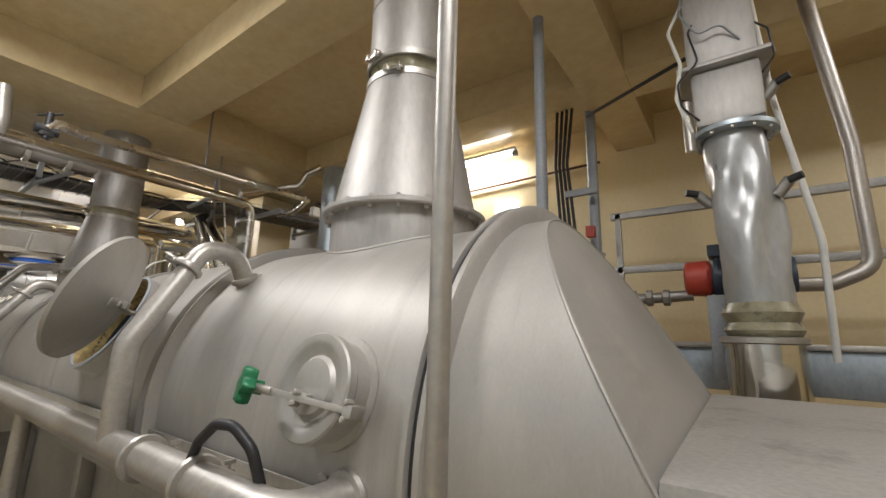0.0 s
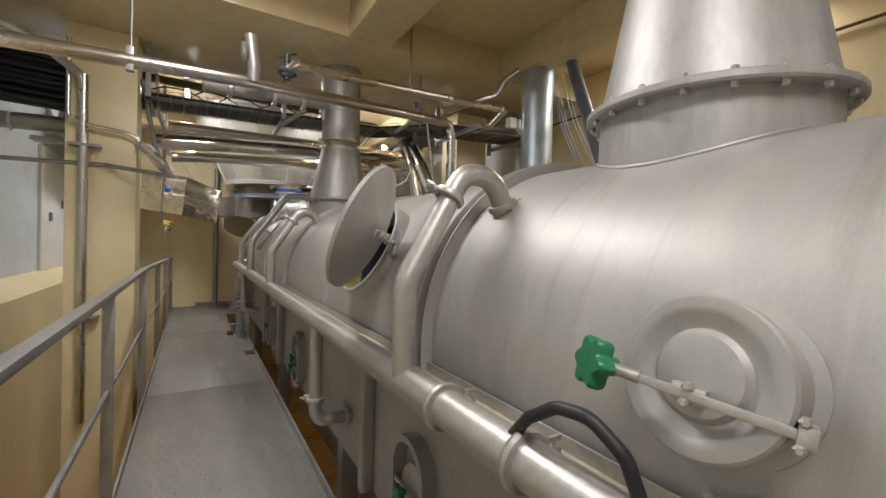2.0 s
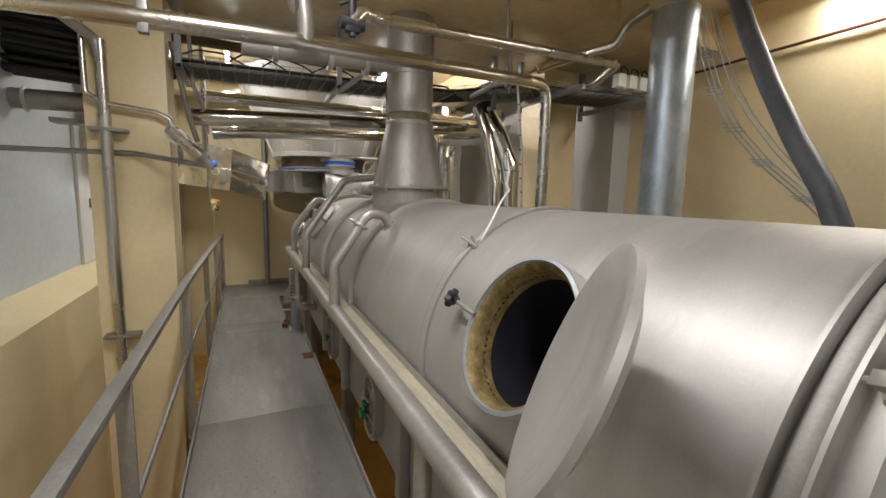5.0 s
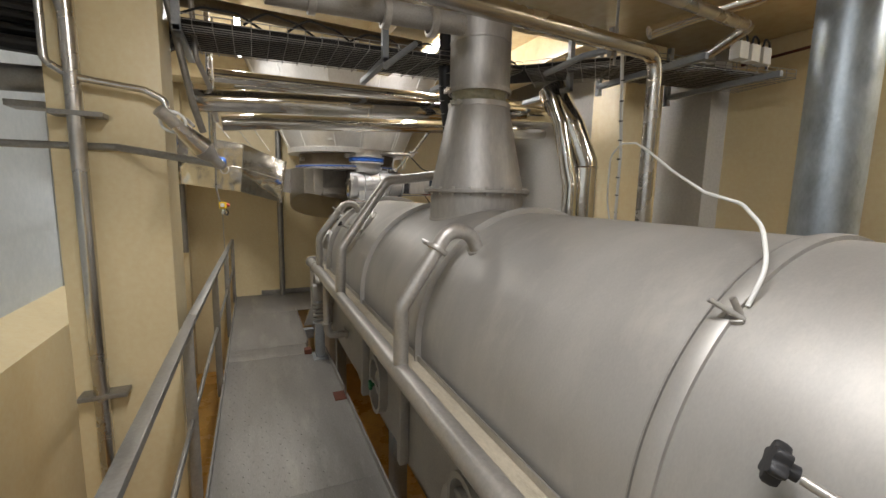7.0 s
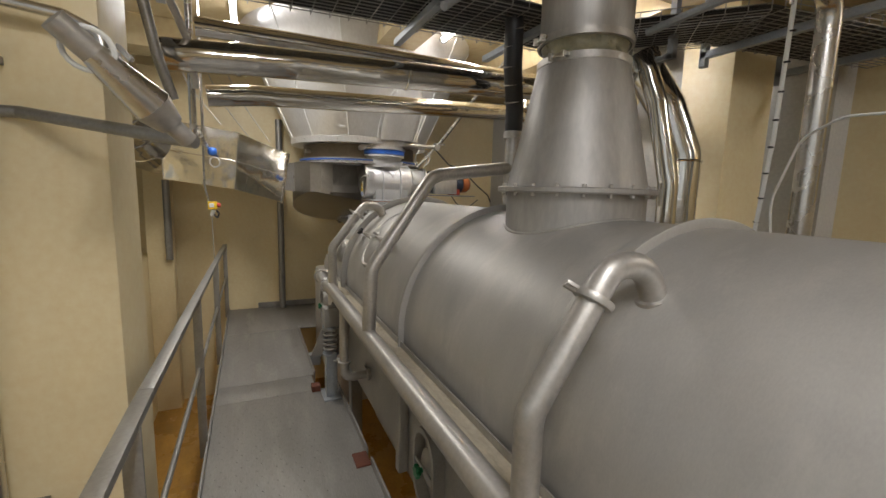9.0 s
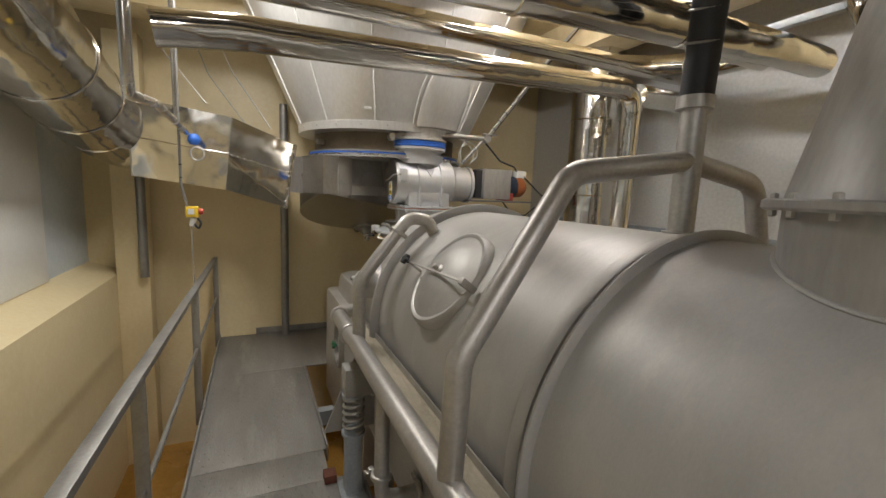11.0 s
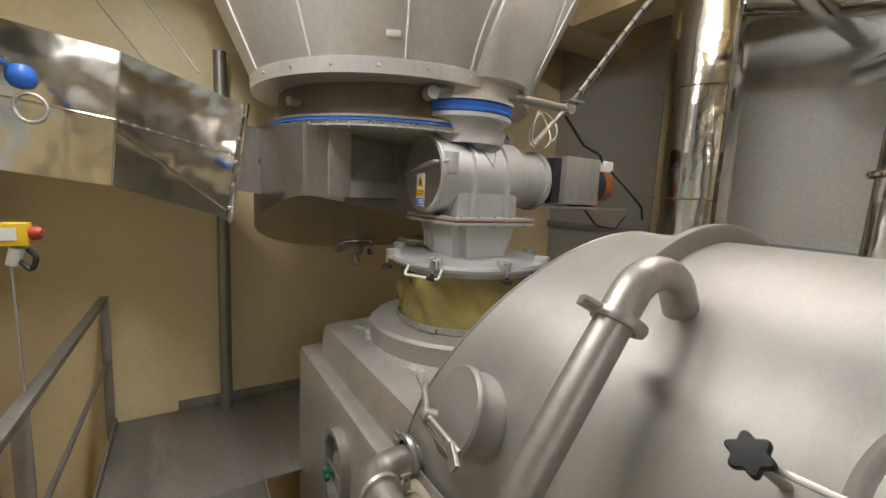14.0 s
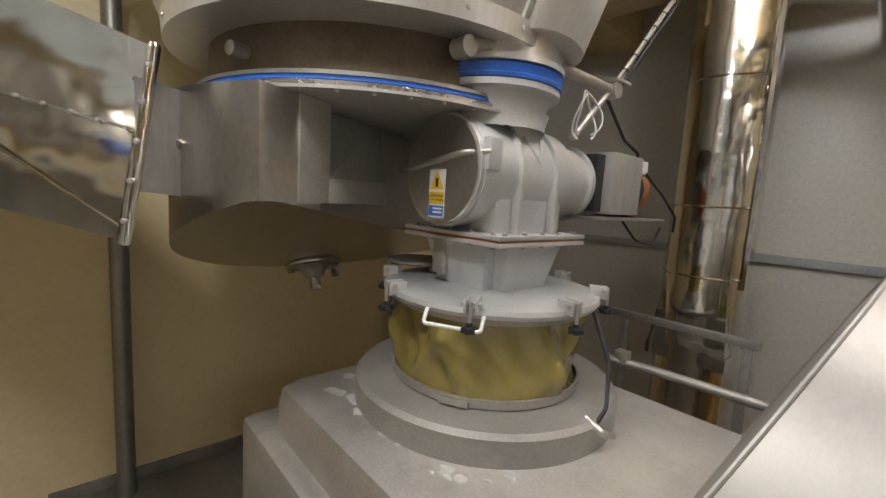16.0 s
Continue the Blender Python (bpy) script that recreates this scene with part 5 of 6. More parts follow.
# clad pipes under the tray
p = pipe("insulated_pipe", [(-5.55, -0.42, 2.27), (-5.55, 0.0, 2.30), (-5.62, 2.2, 2.42), (-5.66, 2.6, 2.44)], 0.072, "thick pipe in polished metal cladding", 0.1, M_CLAD, "insulated pipes")
for y in (-0.1, 0.75, 1.5):
    part("cladding_joint", L([(0.072, -0.012), (0.077, -0.008), (0.077, 0.008), (0.072, 0.012)], 24, facing((-5.56 - 0.02 * y, y, 2.30 + 0.055 * y), (0, 1, 0.055)), False), M_CLAD, p)
p = pipe("insulated_pipe", [(-6.15, -0.28, 2.22), (-6.18, 0.0, 2.26), (-6.46, 2.24, 2.42), (-6.49, 2.24, 1.0)], 0.062, "thinner clad pipe turning down behind the dryer", 0.14, M_CLAD, "insulated pipes")
part("cladding_joint", L([(0.062, -0.012), (0.068, -0.006), (0.068, 0.006), (0.062, 0.012)], 24, facing((-6.49, 2.24, 1.85), (0, 0, 1)), False), M_CLAD, p)
p = pipe("insulated_pipe", [(-5.9, -0.3, 2.52), (-6.1, 2.9, 2.60)], 0.05, "clad pipe beside the cable tray", 0.1, M_CLAD, "insulated pipes")
p = pipe("insulated_pipe", [(-6.9, -0.2, 2.72), (-7.0, 3.6, 2.78)], 0.065, "high clad pipe across the hall", 0.1, M_CLAD, "insulated pipes")
p = pipe("branch_pipe", [(-6.49, 2.30, 2.40), (-6.6, 2.9, 2.44), (-6.9, 3.4, 2.5)], 0.07, "clad branch pipe with elbow", 0.1, M_CLAD)
p = pipe("dirty_pipe", [(-4.43, 0.0, 2.57), (-4.49, 1.0, 2.62)], 0.055, "dull flanged pipe beside the stack", 0.05, M_DUST)
for y in (0.2, 0.55, 0.8):
    part("pipe_flange", L([(0.055, -0.02), (0.072, -0.016), (0.072, 0.016), (0.055, 0.02)], 20, facing((-4.44, y, 2.58), (0, 1, 0)), False), M_PIPE, p)
p = pipe("old_pipe", [(-5.9, -0.7, 3.0), (-5.9, 1.3, 2.965)], 0.045, "dark brown stained pipe above the cable tray", 0, M_BROWN)
p = pipe("insulated_pipe", [(-7.45, 3.0, 2.94), (-6.95, 3.0, 2.80), (-6.45, 3.0, 2.70), (-6.1, 3.0, 2.70)], 0.085, "clad branch pipe with a flanged joint beside the exhaust duct", 0.12, M_CLAD, "insulated pipes")
part("joint_flange", L([(0.085, -0.03), (0.105, -0.025), (0.105, 0.025), (0.085, 0.03)], 24, facing((-6.62, 3.0, 2.735), (1, 0, -0.2)), False), M_RAIL, p)
part("cladding_joint", L([(0.085, -0.01), (0.09, -0.006), (0.09, 0.006), (0.085, 0.01)], 24, facing((-6.95, 3.0, 2.80), (1, 0, -0.25)), False), M_CLAD, p)
# chimney and bent ducts
p = pipe("exhaust_chimney", [(-7.59, 3.0, CEIL), (-7.59, 3.0, 1.1), (-7.59, 3.0, LOW)], 0.225, "polished clad exhaust duct descending beside the wall", 0.2, M_CLAD, seg=40)
for z in (2.45, 1.75, 1.35):
    part("seam_ring", L([(0.226, -0.006), (0.231, 0), (0.226, 0.006)], 40, Matrix.Translation((-7.59, 3.0, z)), False), M_CLAD, p)
part("flared_base", L([(0.228, 1.32), (0.29, 0.92), (0.30, 0.92), (0.30, 0.84), (0.23, 0.84)], 4, Matrix.Translation((-7.59, 3.0, 0)) @ pose(0, 0, 0, 0, 0, 45), False), M_CLAD, p, "flared square base of the duct", smooth=False)
part("seam_strip", B((-7.385, 2.90, 1.3), (-7.365, 2.915, CEIL - 0.02)), M_CLAD, p)
p = pipe("clad_elbow_duct", [(-5.15, 2.53, 0.9), (-5.15, 2.53, 1.98), (-5.22, 2.42, 2.3), (-5.3, 2.33, 2.5), (-5.35, 2.3, 2.62)], 0.115, "shiny clad duct bending behind the dryer", 0.12, M_CLAD, seg=28)
part("seam_ring", L([(0.121, -0.006), (0.126, 0), (0.121, 0.006)], 28, Matrix.Translation((-5.15, 2.53, 1.95)), False), M_CLAD, p)
p = pipe("clad_elbow_duct", [(-5.06, 2.33, 0.9), (-5.08, 2.33, 1.8), (-5.15, 2.25, 2.3), (-5.2, 2.2, 2.5)], 0.06, "thin wrapped pipe beside the clad duct", 0.1, M_FOIL, seg=18)
# galvanised downpipe with grey hose and wire basket
p = pipe("galvanised_duct", [(-3.60, 2.90, LOW), (-3.60, 2.90, 3.30)], 0.155, "mottled blue-grey galvanised round duct", 0, M_GALV, seg=32)
part("duct_cap", L([(0.155, 3.27), (0.162, 3.29), (0.17, 3.34), (0.17, CEIL)], 32, Matrix.Translation((-3.60, 2.90, 0)), False), M_BLACK, p)
p = pipe("grey_hose", [(-3.36, 3.02, CEIL), (-3.291, 3.0, 3.166), (-3.117, 2.95, 2.779), (-2.903, 2.87, 2.37), (-2.687, 2.75, 2.034), (-2.45, 2.62, 1.71), (-2.3, 2.5, 1.45)], 0.056, "dark grey rubber hose hanging beside the duct", 0.5, M_HOSE, seg=20)
# elbows by the galvanised duct
p = pipe("elbow_pipe", [(-4.3, 2.2, 2.72), (-4.15, 2.45, 2.82), (-3.9, 2.62, 2.86), (-3.82, 2.66, 3.0), (-3.70, 2.76, 3.1)], 0.04, "shiny stainless elbows beside the galvanised duct", 0.06, M_CLAD)
# pipe clipped to the column
p = pipe("column_pipe", [(-4.935, -0.835, 2.62), (-4.935, -0.835, 2.5), (-4.935, -0.835, -0.25)], 0.034, "stainless pipe clipped to the yellow column", 0.06, M_SHINY)
for z in (2.05, 0.62):
    part("pipe_clip", B((-4.999, -0.93, z - 0.012), (-4.90, -0.72, z + 0.012), 0.003), M_RAIL, p)
part("pipe_bend", T([(-4.935, -0.835, 2.5), (-4.935, -0.86, 2.62), (-4.7, -1.05, 2.74), (-4.4, -1.4, 2.8)], 0.034, 16, 0.06), M_PIPE, p)
p = pipe("thin_column_pipe", [(-4.93, -0.93, 2.9), (-4.93, -0.93, 2.28), (-4.93, -0.84, 2.22), (-4.93, -0.55, 2.19), (-4.93, -0.47, 2.15), (-4.93, -0.45, 2.03), (-4.7, -0.40, 1.99), (-4.42, -0.36, 1.975)], 0.017, "thin bent stainless pipe across the column", 0.04, M_SHINY)
part("union", L([(0.035, -0.012), (0.038, 0), (0.035, 0.012)], 18, facing((-4.93, -0.455, 2.09), (0, 0, 1))), M_PIPE, p)
p = pipe("reducer_pipe", [(-4.38, -0.41, 2.02), (-4.425, -0.35, 1.962)], 0.026, "stainless pipe reducer held by a loose clamp ring", 0)
part("reducer_cone", T([(-4.418, -0.36, 1.972), (-4.48, -0.272, 1.885)], (0.027, 0.047), 20), M_SHINY, p)
part("reducer_tip", T([(-4.48, -0.272, 1.885), (-4.505, -0.238, 1.848)], (0.047, 0.03), 20), M_PIPE, p)
part("nozzle", T([(-4.50, -0.243, 1.853), (-4.53, -0.205, 1.815)], 0.022, 14), M_PIPE, p)
cr = part("clamp_ring", T([Vector((-4.412, -0.366, 1.978)) + Vector((0.016 * math.cos(a), 0.045 * math.sin(a), 0.04 * math.cos(a))) for a in (2 * math.pi * k / 20 for k in range(21))], 0.006, 8), M_WHITEP, p, "pale loose clamp ring")
part("ring_wing", B((-0.006, -0.022, -0.005), (0.006, 0.022, 0.005), 0.002, facing((-4.42, -0.305, 1.982), (0.3, 0.6, 0.7))), M_PIPE, cr)
p = pipe("cross_bar", [(-5.06, -1.45, 1.90), (-4.98, -0.69, 1.905), (-4.62, -0.2, 1.82)], 0.018, "grey steel bar across the column", 0.03, M_RAIL)
# angled steel brackets and thin pipes beyond the column
p = pipe("bracket_frame", [(-5.2, -0.47, 2.75), (-5.3, -0.38, 2.2), (-5.35, -0.34, 2.05)], 0.02, "dark steel bracket beside the column", 0.02, M_RAIL)
p = pipe("thin_drop_pipe", [(-5.4, -0.38, SOFFIT), (-5.4, -0.36, 2.5), (-5.55, -0.3, 2.35), (-5.6, -0.28, 2.15)], 0.016, "thin stainless drop pipe", 0.05)
# branch with ball valve over the walkway
p = pipe("sampling_pipe", [(-6.100, -0.344, 3.050), (-6.130, -0.352, 1.995), (-6.750, -0.382, 2.066), (-8.100, -0.437, 2.080)], 0.019, "thin sloping pipe with blue ball valve", 0.06, M_SHINY)
part("rod", T([(-7.400, -0.408, 3.300), (-7.500, -0.418, 2.068)], 0.012, 10), M_SHINY, p)
part("blue_knob", L([(0, 0.045), (0.03, 0.036), (0.043, 0.012), (0.043, -0.012), (0.03, -0.036), (0, -0.045)], 20, facing((-8.13, -0.395, 2.04), (0, 0, 1))), M_BLUE, p)
part("valve_ring", T([Vector((-8.12, -0.375, 1.935)) + Vector((0, 0.045 * math.cos(a), 0.05 * math.sin(a))) for a in (2 * math.pi * k / 16 for k in range(17))], 0.007, 8), M_PIPE, p)
# end wall stand pipe
p = pipe("stand_pipe", [(-9.44, 0.315, 0.0), (-9.44, 0.315, 2.6)], 0.042, "dark grey steel stand pipe at the end wall", 0, M_RAIL)
p = pipe("stand_pipe", [(-9.47, 2.05, LOW), (-9.47, 2.05, 2.6)], 0.035, "grey steel stand pipe at the end wall", 0, M_RAIL)
p = pipe("corner_post", [(-9.25, -0.98, 0.78), (-9.25, -0.98, 1.75)], 0.04, "grey steel post on the wall sill", 0, M_RAIL)

# ---- switch on a hanging cable ----
sw = thing("pendant_switch", (-7.93, -0.396, 1.45), "yellow pendant emergency switch hanging on a cable", "switch")
part("switch_box", B((-7.96, -0.44, 1.47), (-7.90, -0.36, 1.545), 0.006), M_YELLOWP, sw)
part("switch_label", B((-7.899, -0.425, 1.49), (-7.897, -0.385, 1.53)), M_WHITEP, sw, smooth=False)
part("switch_button", L([(0.02, 0), (0.024, 0.015), (0.018, 0.03), (0, 0.032)], 20, facing((-7.93, -0.36, 1.51), (0, 1, 0))), M_RED, sw)
part("cable", T([(-7.93, -0.43, 1.545), (-7.9, -0.46, 1.7), (-7.75, -0.44, 2.2), (-7.7, -0.43, 3.0)], 0.009, 8, 0.2), M_RAIL, sw)
for k in range(7):
    part("cable_tie", L([(0.009, -0.004), (0.012, 0), (0.009, 0.004)], 10, Matrix.Translation((-7.87 + 0.013 * k, -0.455 + 0.002 * k, 1.75 + 0.09 * k)), False), M_BLACK, sw)
part("plug", L([(0.018, -0.03), (0.02, 0.03)], 16, facing((-7.93, -0.40, 1.435), (0.2, 0.3, 1))), M_WHITEP, sw)
part("plug_loop", T([(-7.93, -0.39, 1.42), (-7.92, -0.36, 1.38), (-7.92, -0.345, 1.43), (-7.93, -0.37, 1.46)], 0.008, 8, 0.02), M_BLACK, sw)
part("chain", T([(-7.93, -0.41, 1.42), (-7.93, -0.405, 0.95)], 0.004, 6), M_PIPE, sw)

# ---- damper spring by the walkway ----
dp = thing("spring_damper", (-6.6, 0.5, 0.0), "grey steel spring damper standing at the walkway edge", "damper")
part("foot_plate", B((-6.70, 0.43, 0.0), (-6.50, 0.57, 0.012), 0.002), M_GREYP, dp)
part("stand", B((-6.645, 0.455, 0.012), (-6.555, 0.545, 0.36), 0.008), M_GREYP, dp)
part("spring_seat", L([(0.066, 0.36), (0.066, 0.375)], 28, Matrix.Translation((-6.6, 0.50, 0))), M_GREYP, dp)
part("spring", T([(-6.6 + 0.052 * math.cos(a), 0.50 + 0.052 * math.sin(a), 0.38 + 0.20 * a / (10 * math.pi)) for a in (math.pi * k / 12 for k in range(121))], 0.010, 8), M_DRUM, dp)
part("spring_seat", L([(0.066, 0.585), (0.066, 0.60)], 28, Matrix.Translation((-6.6, 0.50, 0))), M_GREYP, dp)
part("bracket", B((-6.66, 0.44, 0.60), (-6.54, 0.66, 0.76), 0.012), M_DUST, dp)
tagged(single("walkway_bracket", B((-6.78, 0.36, 0.0), (-6.70, 0.43, 0.05), 0.004), M_RUST, "rusty steel angle on the walkway", "bracket"))

# ---- cable tray ----
tray = thing("cable_tray", (-5.5, 1.8, 2.68), "dark wire mesh cable tray with cables under the ceiling", "cable tray")


def mesh_tray(p0, p1, width, z0, z1, name):
    """A wire basket: long wires and U-shaped cross wires."""
    a, b = Vector(p0), Vector(p1)
    d = (b - a).normalized()
    s = Vector((d.y, -d.x, 0)).normalized()
    n = max(2, int((b - a).length / 0.10))
    bm = bmesh.new()
    for k in range(int(abs(width) / 0.04) + 1):
        o = s * math.copysign(k * 0.04, width)
        tube(bm, [a + o + Vector((0, 0, z0)), b + o + Vector((0, 0, z1))], 0.0028, 5)
    for h in (0.03, 0.06):
        for o in (s * 0, s * width):
            tube(bm, [a + o + Vector((0, 0, z0 + h)), b + o + Vector((0, 0, z1 + h))], 0.0028, 5)
    for k in range(n + 1):
        t = k / n
        c = a.lerp(b, t) + Vector((0, 0, z0 + (z1 - z0) * t - 0.004))
        tube(bm, [c + Vector((0, 0, 0.065)), c, c + s * width, c + s * width + Vector((0, 0, 0.065))], 0.0028, 5)
    return part(name, bm, M_RAIL, tray)


mesh_tray((-5.15, -0.45, 0), (-5.15, 1.86, 0), -0.55, 2.60, 2.66, "wire_basket")
mesh_tray((-5.12, 1.86, 0), (-4.62, 2.36, 0), -0.55, 2.66, 2.67, "wire_basket")
mesh_tray((-4.58, 2.40, 0), (-4.34, 3.92, 0), -0.55, 2.67, 2.68, "wire_basket")
rng = random.Random(5)
for k in range(22):
    x = -5.17 - 0.024 * k
    g = rng.uniform(-0.012, 0.012)
    part("cable", T([(x, -0.45, 2.62 + rng.random() * 0.02), (x + g, 0.6, 2.65), (x - g, 1.9 - 0.3 * (x + 5.4), 2.69), (x + 0.53, 2.45 - 0.3 * (x + 5.4), 2.70), (x + 0.72 + g, 3.85, 2.71)], 0.010, 6, 0.2), M_BLACK, tray)
for k in range(7):
    y0 = -0.35 + 0.3 * k + rng.uniform(-0.1, 0.1)
    part("slack_cable", T([(-5.18, y0, 2.66), (-5.14, y0 + 0.12, 2.70 + rng.uniform(0.0, 0.06)), (-5.16, y0 + 0.3, 2.71), (-5.3, y0 + 0.45, 2.68)], 0.007, 6, 0.1), M_BLACK, tray)
# cables leaving the tray behind the column, through the white wall
for k in range(40):
    x, z = -5.40 - 0.04 * (k % 5) + rng.uniform(-0.02, 0.02), 2.46 + 0.055 * (k // 5) + rng.uniform(-0.015, 0.015)
    part("cable", T([(x - 0.04, YL - 0.02, z + 0.04), (x - 0.02, -1.2, z + 0.02), (x, -0.8, z), (x, -0.40, 2.64)], rng.uniform(0.014, 0.032), 8, 0.2), M_BLACK, tray)
for y in (-0.42, 0.75, 1.35, 2.3):
    part("tray_bracket", B((-5.75, y - 0.02, 2.55), (-5.1, y + 0.02, 2.585), 0.003), M_GREYP, tray)
    part("tray_hanger", B((-5.14, y - 0.02, 2.55), (-5.10, y + 0.02, SOFFIT)), M_GREYP, tray)
part("tray_arm", T([(-5.02, 0.72, 2.50), (-5.16, 0.98, 2.72)], 0.02, 8), M_GREYP, tray)
part("tray_arm", T([(-5.05, 2.0, 2.63), (-4.62, 1.98, 2.64), (-4.4, 2.06, 2.64)], 0.022, 8), M_GREYP, tray)
for y in (2.62, 3.46):
    part("tray_arm", B((-5.15, y - 0.02, 2.60), (-4.2, y + 0.02, 2.645), 0.004), M_GREYP, tray)
    part("tray_hanger", B((-5.15, y - 0.02, 2.55), (-5.11, y + 0.02, SOFFIT)), M_GREYP, tray)
for k in range(3):
    jb = thing("junction_box", (-4.35, 3.2 + 0.14 * k, 2.74), "white junction box on the cable tray", "junction box", "junction boxes")
    part("box_body", B((-4.40, 3.15 + 0.14 * k, 2.72), (-4.32, 3.25 + 0.14 * k, 2.84), 0.006), M_WHITEP, jb)
    part("cable", T([(-4.36, 3.2 + 0.14 * k, 2.84), (-4.36, 3.22 + 0.14 * k, 2.92), (-4.38, 3.32 + 0.14 * k, 2.9), (-4.4, 3.34 + 0.14 * k, 2.72)], 0.008, 8, 0.04), M_BLACK, jb)

# ---- wire basket ladder and white hose ----
wb = thing("wire_guide", (-3.2, 2.95, 2.0), "hanging wire mesh cable guide", "cable guide")
guide_a = rounded([(-3.62, 3.05, CEIL), (-3.556, 3.05, 3.02), (-3.466, 3.03, 2.725), (-3.351, 3.0, 2.455), (-3.168, 2.95, 2.166), (-2.917, 2.87, 1.915), (-2.63, 2.77, 1.697), (-2.5, 2.7, 1.6)], 0.5)
guide_b = rounded([(-3.58, 3.1, CEIL), (-3.424, 3.08, 2.852), (-3.272, 3.05, 2.509), (-3.098, 3.0, 2.243), (-2.877, 2.92, 1.992), (-2.582, 2.8, 1.716), (-2.45, 2.72, 1.6)], 0.5)
for o in (0.0, 0.035, 0.07):
    part("long_wire", T([p + Vector((o, 0, 0.01 * o)) for p in guide_a], 0.0045, 6), M_GALV, wb)
for o in (0.0, 0.04):
    part("long_wire", T([p + Vector((o, 0.02, 0)) for p in guide_b], 0.0045, 6), M_GALV, wb)
for k in range(2, len(guide_a) - 1):
    p, q = guide_a[k - 1], guide_a[k]
    if k % 2:
        part("cross_wire", T([q + Vector((-0.03, 0, 0.006)), q + Vector((0.085, 0.004, -0.006))], 0.004, 6), M_GALV, wb)
wh = thing("white_hose", (-2.85, 0.85, 1.47), "thin white hose curving over the hood", "hose")
part("hose_run", T([(-2.835, 0.855, 1.49), (-2.83, 0.90, 1.57), (-2.89, 0.98, 1.65), (-3.01, 1.1, 1.7), (-3.18, 1.2, 1.73), (-3.43, 1.38, 1.81), (-3.66, 1.52, 1.91), (-3.83, 1.63, 1.97), (-4.0, 1.72, 1.99), (-4.15, 1.8, 1.94), (-4.3, 1.95, 1.7), (-4.3, 2.0, 1.5)], 0.005, 10, 0.2), M_WHITEP, wh)
th = thing("tied_conduit", (-4.6, 2.3, 1.6), "thin white conduit with black ties rising to the tray", "conduit")
part("conduit_run", T([(-4.55, 2.30, 1.3), (-4.45, 2.20, 2.0), (-4.36, 2.05, 2.62)], 0.010, 8), M_WHITEP, th)
for k in range(8):
    part("tie", L([(0.010, -0.004), (0.014, 0), (0.010, 0.004)], 10, facing((-4.51 + 0.02 * k, 2.26 - 0.025 * k, 1.6 + 0.12 * k), (0.15, -0.2, 1)), False), M_BLACK, th)

th = thing("tied_conduit", (-7.72, 1.88, 2.22), "thin steel conduit with cable ties rising from the arm", "conduit")
part("conduit_run", T([(-7.72, 1.89, 2.21), (-7.62, 2.3, 2.78), (-7.5, 2.75, CEIL)], 0.011, 8), M_PIPE, th)
part("cable", T([(-7.70, 1.91, 2.21), (-7.60, 2.32, 2.78), (-7.48, 2.77, CEIL)], 0.006, 8), M_BLACK, th)
for k in range(9):
    part("tie", L([(0.016, -0.004), (0.019, 0), (0.016, 0.004)], 10, facing((-7.715 + 0.0125 * k, 1.90 + 0.05 * k, 2.225 + 0.07 * k), (0.15, 0.6, 0.8)), False), M_BLACK, th)
for k, (x0, y0) in enumerate(((-8.5, -0.1), (-8.75, -0.3), (-8.2, -0.55))):
    lw = thing("hanging_wire", (x0, y0, 2.3), "thin slack wire beside the hopper", "wire", "hanging wires")
    part("wire_run", T([(x0 - 0.6, y0 - 0.3, CEIL), (x0 - 0.2, y0 - 0.05, 2.7), (x0 + 0.15, y0 + 0.25, 2.2 + 0.05 * k)], 0.005, 6, 0.2), M_PIPE, lw)

# ---- near end: pole, posts, flexible duct, pump ----
p = pipe("near_pole", [(-0.262, 0.312, 0.0), (-0.262, 0.312, SOFFIT)], 0.0115, "slim brushed stainless pole beside the dryer", 0)
p = pipe("frame_post", [(-0.80, 1.95, 0.9), (-0.80, 1.95, SOFFIT + 0.2)], 0.03, "grey steel post up to the ceiling", 0, M_GREYP, "frame posts")
p = pipe("frame_post", [(-0.855, 3.15, 0.5), (-0.855, 3.15, SOFFIT + 0.2)], 0.04, "grey steel post up to the ceiling", 0, M_GREYP, "frame posts")
part("side_arm", B((-1.02, 2.96, 2.32), (-0.78, 3.0, 2.37), 0.004), M_GREYP, p)
part("push_button_box", B((-0.86, 2.90, 1.98), (-0.80, 2.96, 2.06), 0.006), M_RED, p)
for k in range(4):
    p2 = pipe("wall_cable", [(-0.95 - 0.04 * k, 3.0, CEIL - 0.3), (-1.0 - 0.03 * k, 2.98, 2.6), (-0.9 - 0.04 * k, 2.96, 1.4)], 0.012, "black cable dropping beside the post", 0.2, M_BLACK, "post cables")
gr = thing("guard_rail", (0.6, 3.2, 1.3), "grey steel guard rail behind the dryer", "railing")
for z in (2.18, 1.77):
    part("rail_bar", B((-0.75, 3.18, z - 0.025), (3.3, 3.22, z + 0.025), 0.004), M_RAIL, gr)
for x in (-0.7, 0.9, 2.4):
    part("rail_post", B((x - 0.02, 3.18, -0.2), (x + 0.02, 3.22, 2.2), 0.003), M_RAIL, gr)
part("rail_stub", T([(-0.95, 2.6, 1.6), (-0.95, 2.6, 1.95), (-0.7, 2.75, 1.8)], 0.02, 10, 0.02), M_RAIL, gr)
cb = thing("conveyor_beam", (1.0, 2.9, 1.1), "pale grey steel conveyor trough behind the dryer", "conveyor")
part("trough", B((-1.2, 2.75, 1.02), (3.3, 3.12, 1.24), 0.01), M_GALV, cb)
part("trough_lip", B((-1.2, 2.72, 1.24), (3.3, 3.14, 1.27), 0.004), M_PIPE, cb)
